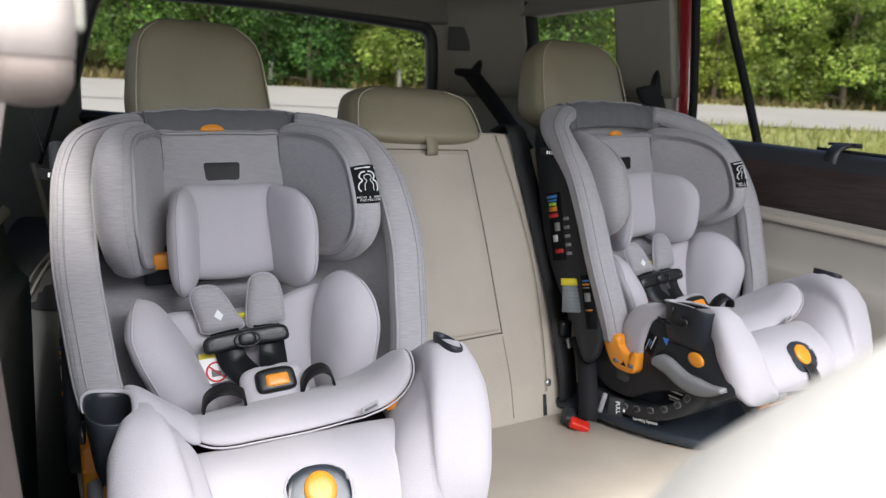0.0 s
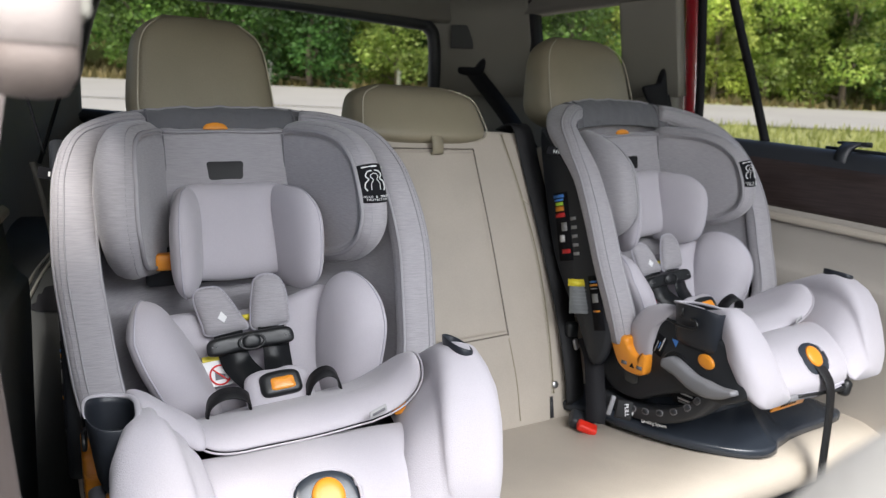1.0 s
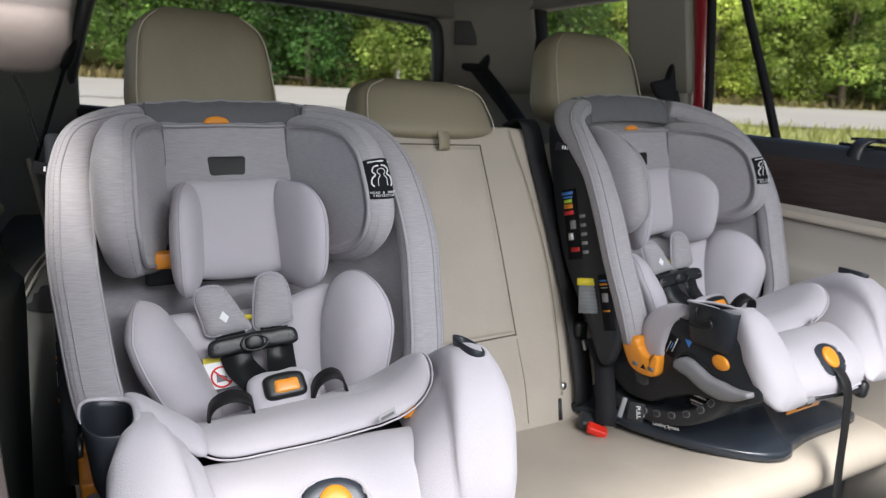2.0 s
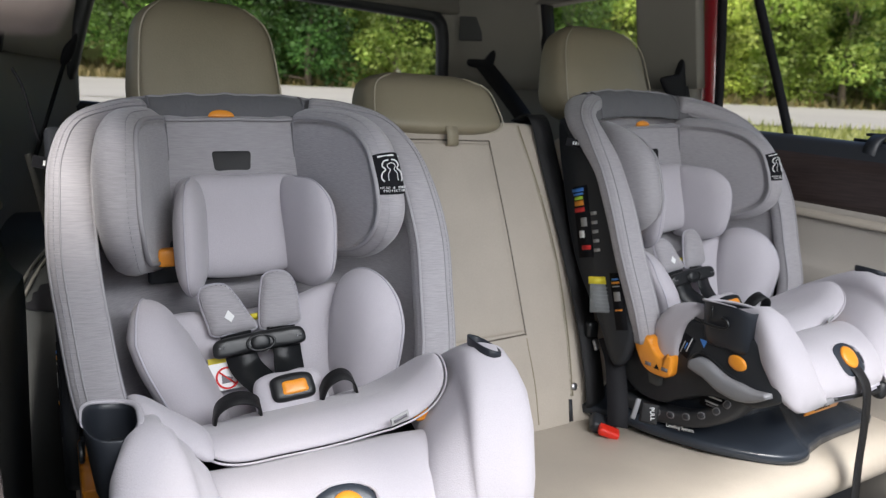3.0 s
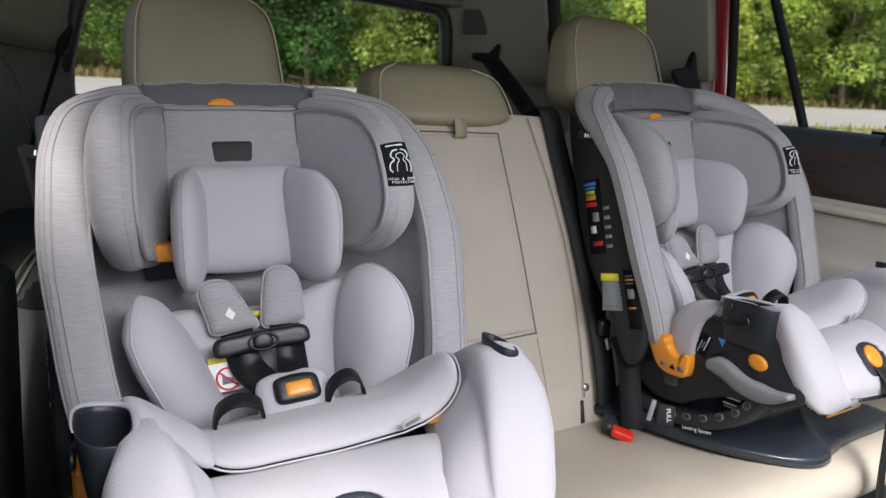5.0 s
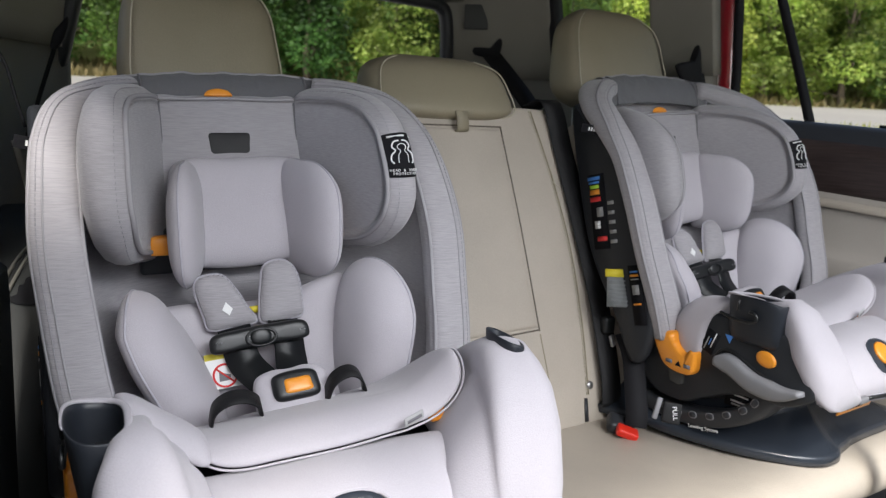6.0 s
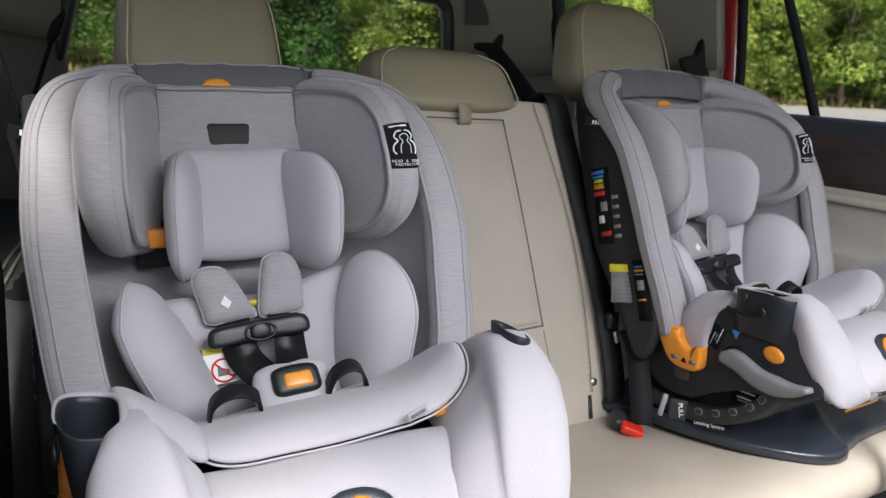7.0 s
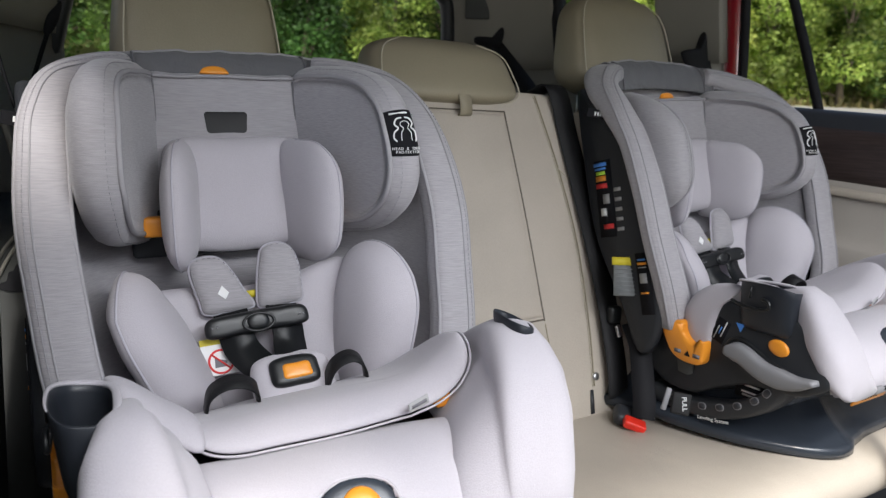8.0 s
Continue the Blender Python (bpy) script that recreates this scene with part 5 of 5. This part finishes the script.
# tailgate with its window
def tail(name, x0, x1, z0, z1, mat, label, y=2.02, d=0.05):
    return solid(name, rbox(((x0 + x1) / 2, y, (z0 + z1) / 2), (x1 - x0, d, z1 - z0), 0.012), mat, label, "car body", "structure")


tail("tailgate_panel", -0.2, 1.03, 0.4, 1.262, M_TRIM_DARK, "dark trim of the tailgate", 2.05, 0.06)
tail("tailgate_header", -0.2, 1.03, 1.585, 1.70, M_CLOTH, "cloth-covered header over the rear window", 2.0, 0.08)
frame_pts = [(-0.130, 1.27), (-0.112, 1.35), (-0.070, 1.52), (-0.040, 1.568), (0.02, 1.578), (0.41, 1.588), (0.80, 1.578), (0.865, 1.568), (0.892, 1.52), (0.91, 1.35), (0.915, 1.27), (0.41, 1.262)]
rear = thing("window_rear", (MID, 2.02, 1.26), "wide rear window in a black surround", "window", kind="structure")
part("surround", tube([Vector((x, 2.02 - (z - 1.27) * 0.12, z)) for x, z, _ in cr([(a, b, 0) for a, b in frame_pts], 90, True)], 0.02, True, 10), M_DARK, rear, "black plastic surround")
bm = bmesh.new()
bm.faces.new([bm.verts.new((x, 2.03 - (z - 1.27) * 0.12, z)) for x, z, _ in cr([(a, b, 0) for a, b in frame_pts], 60, True)])
pane = part("pane", bm, M_GLASS, rear, smooth=False)
pane.visible_shadow = False
for s in (-1, 1):
    solid("tailgate_corner", rbox((MID + s * (0.60 if s > 0 else 0.645), 2.02, 1.42), (0.2, 0.06, 0.40), 0.01), M_TRIM, "dark corner trim of the tailgate", "car body", "structure")
shelf = solid("load_cover", rbox((MID, 1.985, 1.245), (1.0, 0.04, 0.03), 0.008), M_RUBBER, "black sill below the rear window", "car body", "structure")
solid("load_floor", rbox((MID, 1.55, 0.62), (1.5, 0.95, 0.04), 0.01), M_TRIM_DARK, "dark carpet of the load floor", "car body", "structure")
solid("floor", rbox((MID, 0.1, 0.36), (1.62, 3.9, 0.04), 0.01), M_TRIM_DARK, "dark carpet of the car floor", "car body", "structure")

# roof lining
rr = []
for y in (0.10, 0.16, 0.3, 0.5, 0.9, 1.3, 1.7, 1.97, 2.03):
    zt = 1.675 - 0.02 * max(0, (y - 1.2)) - (0.03 if y > 2 else 0)
    rr.append(cr([(MID - 0.72, y, zt - 0.10), (MID - 0.66, y, zt - 0.03), (MID - 0.5, y, zt), (MID, y, zt + 0.01), (MID + 0.5, y, zt), (MID + 0.66, y, zt - 0.03), (MID + 0.72, y, zt - (0.10 if y < 1.2 else 0.055))], 36))
roof = solid("ceiling", loft(rr, caps=False, closed=False), M_CLOTH, "grey cloth roof lining", "ceiling", "structure")
so = roof.modifiers.new("thickness", "SOLIDIFY")
so.thickness, so.offset = 0.03, 1

# rear doors
def rear_door(F, panel_mat):
    door = thing("rear_door", (F(1.2), 0.75, 0.4), "closed rear door with black sill, dark wood strip and beige panel", "car door", kind="structure")
    def strip(name, zs, xs, mat, lab="", y0=-0.02, y1=1.235):
        rows = []
        for k in range(9):
            y = y0 + (y1 - y0) * k / 8
            dz = -(1.036 - y) * 0.063
            dx = -0.05 * max(0, (y - 0.7) / 0.5) ** 2
            rows.append(cr([(F(x + dx), y, z + dz) for x, z in zip(xs, zs)], 14))
        return part(name, loft(rows, caps=False, closed=False), mat, door, lab, thick=0.01)
    strip("sill", (1.272, 1.279, 1.277, 1.262, 1.232), (1.235, 1.215, 1.19, 1.178, 1.172), M_SILL, "black soft sill")
    strip("wood_strip", (1.246, 1.226, 1.19, 1.16, 1.150), (1.190, 1.172, 1.17, 1.172, 1.178), M_WOOD, "dark wood-grain strip")
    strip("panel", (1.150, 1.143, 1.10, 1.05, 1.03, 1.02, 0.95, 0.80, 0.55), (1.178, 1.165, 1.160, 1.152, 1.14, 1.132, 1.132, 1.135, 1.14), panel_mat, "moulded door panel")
    strip("armrest_edge", (1.135, 1.128, 1.12, 1.118), (1.160, 1.152, 1.152, 1.158), M_LEATHER)
    # window frame
    fr = part("red_frame", band([(F(1.205), 1.252, 1.20), (F(1.20), 1.248, 1.35), (F(1.19), 1.254, 1.50), (F(1.18), 1.262, 1.66)], (0.25, 1, 0), 0.060, 0.03), M_RED, door, "dark red painted door frame")
    part("seal", band([(F(1.19), 1.214, 1.24), (F(1.185), 1.210, 1.35), (F(1.175), 1.214, 1.50), (F(1.165), 1.222, 1.66)], (0.3, 1, 0), 0.016, 0.014), M_RUBBER, door, "black rubber seal")
    part("divider", band([(F(1.205), 1.033, 1.27), (F(1.195), 1.075, 1.40), (F(1.18), 1.113, 1.52), (F(1.165), 1.155, 1.66)], (0.2, 1, 0.2), 0.014, 0.014), M_RUBBER, door, "slim black window divider")
    part("top_rail", tube([(F(1.11), -0.05, 1.68), (F(1.115), 0.6, 1.69), (F(1.115), 1.2, 1.68)], 0.03), M_RUBBER, door)
    bm = bmesh.new()
    bm.faces.new([bm.verts.new(p) for p in ((F(1.235), -0.02, 1.21), (F(1.235), 1.23, 1.28), (F(1.18), 1.23, 1.68), (F(1.18), -0.02, 1.68))])
    pane = part("pane", bm, M_GLASS, door, smooth=False)
    pane.visible_shadow = False
    part("blind_hook", band([(F(1.176), 0.842, 1.238), (F(1.176), 0.842, 1.258), (F(1.185), 0.838, 1.275), (F(1.200), 0.828, 1.282), (F(1.222), 0.815, 1.280)], (0, 1, 0), 0.026, 0.008), M_SILL, door, "black hook on the sill")
    part("blind_catch", rbox((F(1.205), 0.835, 1.284), (0.02, 0.062, 0.006), 0.002), M_DARK, door)
    part("blind_bar", tube([(F(1.21), 0.45, 1.248), (F(1.21), 0.845, 1.270), (F(1.21), 0.895, 1.273)], 0.0035), M_DARK, door)
    return door


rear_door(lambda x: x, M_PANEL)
# near door: beige panel darkened by its colour, in place of the shade there
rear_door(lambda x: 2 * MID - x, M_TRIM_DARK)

# coat hooks / belt guides on the pillars
def belt_guide(x, y, z, s, x2, y2, z2, size=1.0):
    g = thing("belt_anchor", (x, y, z), "black shoulder belt anchor with webbing on the pillar", "seat belt")
    at = plane_place((x, y, z), (1 * s, -0.4, 0), (0, 0, 1))
    part("guide", pad([(a * size, b * size) for a, b in ((-0.05, -0.012), (-0.052, 0.006), (-0.02, 0.006), (0.0, 0.012), (0.012, 0.03), (0.022, 0.034), (0.026, 0.018), (0.018, -0.012), (0, -0.02))], 0.014 * size, 0.012 * size, at, power=4), M_RUBBER, g)
    part("webbing", band([(x - 0.01 * s, y + 0.005, z), (x + (x2 - x) * 0.5, y + (y2 - y) * 0.5, z + (z2 - z) * 0.5), (x2, y2, z2)], (1, -0.3, 0.3), 0.05, 0.003), M_WEB, g)


belt_guide(0.925, 1.80, 1.440, 1, 1.0, 1.62, 1.22)
hanger = thing("belt_anchor", (1.09, 1.255, 1.39), "black pointed belt anchor with webbing on the pillar", "seat belt")
part("guide", pad([(-0.052, -0.012), (-0.040, -0.004), (-0.020, 0.000), (-0.006, 0.006), (0.001, 0.024), (0.006, 0.038), (0.012, 0.030), (0.016, 0.010), (0.022, -0.016), (0.028, -0.050), (0.004, -0.056), (-0.016, -0.052), (-0.036, -0.036)], 0.010, 0.010, plane_place((1.090, 1.255, 1.400), (1, -0.1, 0), (0, 0, 1)), power=6, n=90), M_RUBBER, hanger)
part("webbing", band([(1.092, 1.252, 1.37), (1.112, 1.246, 1.31), (1.130, 1.236, 1.24)], (1, -0.3, 0.3), 0.05, 0.003), M_WEB, hanger)
solid("speaker_grille", rbox((0.955, 1.93, 1.545), (0.07, 0.01, 0.07), 0.004, rot=(0, 0, -38)), M_TRIM_DARK, "grey speaker grille in the rear pillar", "speaker", "structure")

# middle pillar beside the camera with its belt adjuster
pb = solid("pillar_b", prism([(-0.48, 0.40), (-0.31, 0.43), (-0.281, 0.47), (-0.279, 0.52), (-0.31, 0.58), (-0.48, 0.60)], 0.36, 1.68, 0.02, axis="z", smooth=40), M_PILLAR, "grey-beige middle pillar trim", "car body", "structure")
pb.data.transform(Matrix(((1, 0, -0.075, 0.075 * 1.08), (0, 1, 0, 0), (0, 0, 1, 0), (0, 0, 0, 1))))
upper = solid("pillar_b_upper", prism([(-0.40, 0.43), (-0.275, 0.44), (-0.262, 0.46), (-0.262, 0.53), (-0.28, 0.57), (-0.40, 0.59)], 1.20, 1.68, 0.008, axis="z", smooth=40), M_PALE, "pale pinkish upper trim of the middle pillar", "car body", "structure")
upper.data.transform(Matrix(((1, 0, 0.17, -0.17 * 1.31 - 0.007), (0, 1, 0, 0), (0, 0, 1, 0), (0, 0, 0, 1))))
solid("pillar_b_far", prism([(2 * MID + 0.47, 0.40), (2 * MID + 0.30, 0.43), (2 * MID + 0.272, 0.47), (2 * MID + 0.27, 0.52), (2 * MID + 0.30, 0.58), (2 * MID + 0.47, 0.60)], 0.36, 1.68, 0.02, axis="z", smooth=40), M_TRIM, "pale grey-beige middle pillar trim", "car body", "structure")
adj = thing("belt_adjuster", (-0.26, 0.43, 1.33), "pale plastic shoulder belt adjuster on the middle pillar", "seat belt")
part("cover", loft([superloop(Vector((-0.2625, 0.318, z)), Vector((1, 0, 0)), Vector((0, 1, 0)), a, b, 3, 30) for z, a, b in ((1.3145, 0.010, 0.020), (1.3160, 0.0148, 0.0255), (1.33, 0.016, 0.027), (1.35, 0.0145, 0.025), (1.362, 0.008, 0.014))]), M_PALE, adj, "pale pinkish upper cover")
part("grip", loft([superloop(Vector((-0.2625, 0.318, z)), Vector((1, 0, 0)), Vector((0, 1, -0.1)), a, b, 3, 30) for z, a, b in ((1.2985, 0.005, 0.008), (1.300, 0.011, 0.018), (1.306, 0.0140, 0.0235), (1.3150, 0.0145, 0.0245), (1.3158, 0.012, 0.02))]), M_PILLAR, adj, "taupe lower grip")
part("slide_rail", rbox((-0.295, 0.33, 1.34), (0.03, 0.03, 0.16), 0.008), M_TRIM_DARK, adj, "dark slide rail")
part("release_button", rbox((-0.2475, 0.312, 1.335), (0.006, 0.022, 0.02), 0.003), M_TRIM, adj)

# front seat beside the camera
fs = thing("front_seat", (0.08, -0.1, 0.4), "cream leather front seat seen from behind", "car seat")
rings = []
for z, rx_, ry_, cy in ((0.45, 0.25, 0.10, -0.12), (0.60, 0.285, 0.14, -0.08), (0.9, 0.29, 0.15, -0.04), (1.1, 0.29, 0.155, -0.02), (1.18, 0.288, 0.148, -0.02), (1.22, 0.284, 0.132, -0.02), (1.25, 0.278, 0.115, -0.02), (1.268, 0.27, 0.098, -0.02), (1.285, 0.26, 0.080, -0.02), (1.300, 0.235, 0.055, -0.02), (1.308, 0.18, 0.03, -0.02)):
    rings.append(superloop(Vector((0.072, cy - 0.004, z - 0.010)), Vector((1, 0, 0)), Vector((0, 1, 0)), rx_, ry_, 6, 60))
part("backrest", loft(rings), M_CREAM, fs, "cream leather backrest")
part("cushion", rbox((0.075, -0.35, 0.62), (0.52, 0.5, 0.16), 0.06), M_LEATHER, fs)
solid("dashboard", rbox((MID, -1.25, 0.85), (1.5, 0.4, 0.5), 0.08), M_DARK, "black dashboard", "dashboard", "structure")
# moulded side ledge of the load bay with a cup recess
ledge = thing("side_ledge", (-0.28, 1.5, 0.9), "dark grey moulded side ledge with a cup recess", "car trim", kind="structure")
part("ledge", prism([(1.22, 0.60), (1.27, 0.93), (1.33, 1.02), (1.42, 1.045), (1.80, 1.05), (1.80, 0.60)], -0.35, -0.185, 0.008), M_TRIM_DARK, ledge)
scallop = [(-0.248, 0.976), (-0.236, 0.981), (-0.232, 0.992), (-0.226, 0.994), (-0.221, 1.002), (-0.208, 1.004), (-0.198, 1.006), (-0.196, 0.985), (-0.198, 0.967), (-0.232, 0.968)]
part("cup_recess", pad(scallop, 0.002, 0.004, lambda u, v, w: Vector((u, 1.267 + (v - 0.93) * 0.667 - w, v)), power=8), M_RUBBER, ledge, "dark scalloped recess")
for d in (0.0, 0.012):
    part("ledge_line", tube(cr([(-0.196 - d, 1.40, 1.040), (-0.222 - d, 1.335, 1.022), (-0.246 - d, 1.305, 0.985), (-0.270 - d, 1.275, 0.940)], 24), 0.0028), M_TRIM, ledge)

cord = thing("cargo_net_cord", (-0.22, 1.3, 1.2), "thin black cord hanging on the side trim", "cord")
part("cord", tube(cr([(-0.242, 1.3, 1.324), (-0.230, 1.3, 1.298), (-0.222, 1.3, 1.260), (-0.212, 1.3, 1.217)], 12), 0.0022), M_RUBBER, cord)
side_belt = thing("side_belt", (-0.22, 1.15, 1.15), "grey belt beside the child seat", "seat belt")
part("webbing", band([(-0.222, 1.5, 1.19), (-0.217, 1.5, 1.165), (-0.206, 1.5, 1.11), (-0.196, 1.5, 1.05)], (1, 0.3, 0), 0.010, 0.003), M_TRIM, side_belt)
far_belt = thing("belt_anchor", (-0.13, 1.80, 1.38), "black shoulder belt hanging from its pillar anchor", "seat belt")
part("guide", pad([(-0.010, -0.03), (-0.012, 0.0), (-0.004, 0.020), (0.004, 0.034), (0.010, 0.02), (0.010, -0.01), (0.002, -0.034)], 0.008, 0.008, plane_place((-0.125, 1.80, 1.388), (1, 0, 0), (0.3, 0, 1)), power=4), M_RUBBER, far_belt)
part("webbing", band([(-0.126, 1.80, 1.39), (-0.160, 1.80, 1.285), (-0.180, 1.80, 1.222), (-0.198, 1.80, 1.165)], (1, 0.4, 0.3), 0.008, 0.003), M_RUBBER, far_belt)

# plain shell that closes the front of the cabin
wall("front_side", [(1.25, 0.36), (1.26, -0.5), (1.24, -1.5)], 0.36, 1.0, M_TRIM_DARK, "dark lower panel of the front door")
solid("bulkhead", rbox((MID, -1.6, 0.68), (1.62, 0.06, 0.64), 0.02), M_TRIM_DARK, "dark bulkhead under the windscreen", "car body", "structure")

# ---- outside ----
AZ = radians(33)
N, E_ = Vector((math.sin(AZ), math.cos(AZ), 0)), Vector((math.cos(AZ), -math.sin(AZ), 0))


def height(d):
    pts = ((-900, 0.0), (5, 0.0), (12, 0.85), (19, 1.44), (31, 2.35), (34, 2.6), (44, 6.0), (70, 14.0), (140, 20.0), (1500, 24.0))
    for (a, za), (b, zb) in zip(pts, pts[1:]):
        if d <= b:
            return za + (zb - za) * max(0, (d - a)) / (b - a)
    return 24.0


def out(d, l, z=0.0):
    q = N * d + E_ * l
    return Vector((q.x, q.y, height(d) + z))


ds = [-900, -200, -60, -20, -5, 0, 5, 8, 12, 15, 19, 22, 25, 28, 31, 34, 37, 40, 44, 52, 60, 70, 100, 140, 400, 1500]
ls = [-1500, -400, -120, -60, -40, -25, -12, 0, 12, 25, 40, 60, 120, 400, 1500]
solid("ground", loft([[out(d, l, -0.01 if d > 0 else 0) for l in ls] for d in ds], caps=False, closed=False), M_GROUND, "grassy verge rising to a wooded bank", "ground", "structure")
ob = solid("road", loft([[out(d, l, 0.03) for l in ls] for d in (19, 21, 24, 27, 30, 31)], caps=False, closed=False), M_ROAD, "pale concrete highway behind the car", "road", "structure")
ob2 = solid("car_park", loft([[out(d, l, 0.02) for l in (-60, -20, -8, 0, 3)] for d in (-60, -20, 0, 4, 7, 12, 16, 18.9)], caps=False, closed=False), M_ROAD, "pale tarmac under the car", "road", "structure")

rng = random.Random(5)


def leaves(bm, c, r, count, size, flat=0.8):
    for _ in range(count):
        v = Vector((rng.gauss(0, 1), rng.gauss(0, 1), rng.gauss(0, 1))).normalized() * r * (0.55 + 0.5 * rng.random())
        v.z *= flat
        p = c + v
        a = Vector((rng.gauss(0, 1), rng.gauss(0, 1), rng.gauss(0, 0.6))).normalized()
        b = a.cross(Vector((rng.gauss(0, 1), rng.gauss(0, 1), rng.gauss(0, 1)))).normalized()
        s = size * (0.6 + 0.8 * rng.random())
        bm.faces.new([bm.verts.new(p + a * s), bm.verts.new(p + b * s * 0.5), bm.verts.new(p - a * s), bm.verts.new(p - b * s * 0.5)])


def tree(kind, leafmat, h, spread, low, clumps):
    """A tapered trunk with limbs and a ragged crown of single leaves."""
    t = thing("tree", (0, 0, 0), "leafy roadside tree with a full green crown", "tree", "trees along the road")
    trunk = bmesh.new()
    parts_ = [[Vector((0, 0, -0.3)), Vector((0.1, 0.05, h * 0.3)), Vector((-0.05, 0.1, h * 0.6)), Vector((0.1, 0, h * 0.9))]]
    centers = []
    for k in range(clumps):
        a = k * 2.4 + rng.random()
        z = h * (low + (1 - low) * (k + 0.5) / clumps)
        w = spread * (1.05 - 0.6 * ((k + 0.5) / clumps - 0.35) ** 2 * 2) * (0.35 + 0.65 * rng.random())
        centers.append(Vector((math.cos(a) * w, math.sin(a) * w, z)))
    rings = []
    ps = cr(parts_[0], 12)
    for i, p in enumerate(ps):
        rings.append(superloop(p, Vector((1, 0, 0)), Vector((0, 1, 0)), 0.16 * (1 - i / 13), 0.16 * (1 - i / 13), 2, 8))
    part("trunk", loft(rings), M_BARK, t, "grey-brown trunk")
    for c in centers[::3]:
        part("limb", tube(cr([(0, 0, c.z * 0.55), (c.x * 0.5, c.y * 0.5, c.z * 0.8), (c.x, c.y, c.z)], 8), 0.045, n=6), M_BARK, t)
    bm = bmesh.new()
    for c in centers:
        leaves(bm, c, spread * (0.42 + 0.25 * rng.random()), 560, 0.095)
    part("crown", bm, leafmat, t, smooth=False)
    return t


kinds = [tree("a", M_LEAF_A, 9.0, 2.4, 0.12, 22), tree("b", M_LEAF_B, 8.0, 2.2, 0.10, 20), tree("c", M_LEAF_C, 6.5, 2.0, 0.08, 18), tree("d", M_LEAF_B, 10.0, 2.6, 0.2, 22), tree("e", M_LEAF_A, 4.5, 2.0, 0.05, 14)]
spots = []
for row, d0, step, n in ((0, 33.5, 2.6, 24), (1, 37.5, 3.0, 22), (2, 43.0, 3.6, 20), (3, 50.0, 4.2, 20)):
    for k in range(n):
        spots.append((row, d0 + rng.uniform(-1, 1.2), (k - (n - 1) / 2) * step + rng.uniform(-0.8, 0.8)))
used = set()
for row, d, l in spots:
    along = l * 33.5 / d
    bright = along > 4.5 or -5.4 < along < -1.4  # two stands that take lighter, yellower leaf kinds
    if row == 0:
        k = rng.choice((2, 2, 1)) if bright else rng.choice((1, 4, 4, 1, 0, 0))
    elif row == 1:
        k = rng.choice((1, 2, 2, 3)) if bright else rng.choice((0, 0, 1, 0, 3))
    else:
        k = rng.choice((3, 1, 2, 1)) if bright else rng.choice((0, 0, 3))
    if row == 0 and l < -16 and rng.random() < 0.7:
        continue
    m = Matrix.Translation(out(d, l)) @ pose(0, 0, 0, 0, 0, rng.uniform(0, 360))
    if k not in used:
        kinds[k].matrix_basis = m
        used.add(k)
    else:
        c = copy_thing(kinds[k], m)
        c.scale = [rng.uniform(0.85, 1.2)] * 3

# rough growth on the bank and grass beside the road
bm = bmesh.new()
for _ in range(4200):
    d, l = rng.uniform(31.5, 36), rng.choice((rng.uniform(-32, -10), rng.uniform(-32, 32)))
    p = out(d, l)
    for q in range(2):
        a = rng.uniform(0, 6.28)
        s = rng.uniform(0.1, 0.28)
        w = Vector((math.cos(a), math.sin(a), 0)) * s * 0.5
        tip = Vector((rng.gauss(0, 0.1), rng.gauss(0, 0.1), s * rng.uniform(0.8, 2.2)))
        bm.faces.new([bm.verts.new(p - w), bm.verts.new(p + w), bm.verts.new(p + tip)])
solid("bank_growth", bm, M_DRY, "dry and green rough growth on the road bank", "undergrowth", "stuff", smooth=False)
bm = bmesh.new()
for _ in range(9000):
    d, l = rng.uniform(6, 19), rng.uniform(2, 24)
    p = out(d, l)
    a = rng.uniform(0, 6.28)
    s = rng.uniform(0.06, 0.16)
    w = Vector((math.cos(a), math.sin(a), 0)) * s * 0.2
    bm.faces.new([bm.verts.new(p - w), bm.verts.new(p + w), bm.verts.new(p + Vector((rng.gauss(0, 0.05), rng.gauss(0, 0.05), s * 1.6)))])
solid("grass", bm, M_GRASS, "long grass between the car and the road", "grass", "stuff", smooth=False)
for d, l, h in ((31.6, -8.6, 1.0), (31.6, -12.0, 0.9), (31.6, -3.0, 0.9)):
    p = out(d, l)
    solid("road_post", loft([superloop(p + Vector((0, 0, z)), Vector((1, 0, 0)), Vector((0, 1, 0)), 0.09, 0.09, 3, 12) for z in (-0.1, h - 0.04, h)] + [superloop(p + Vector((0, 0, h + 0.02)), Vector((1, 0, 0)), Vector((0, 1, 0)), 0.06, 0.06, 3, 12)]), M_POST, "pale weathered roadside post", "post", group="posts along the road", at=p)
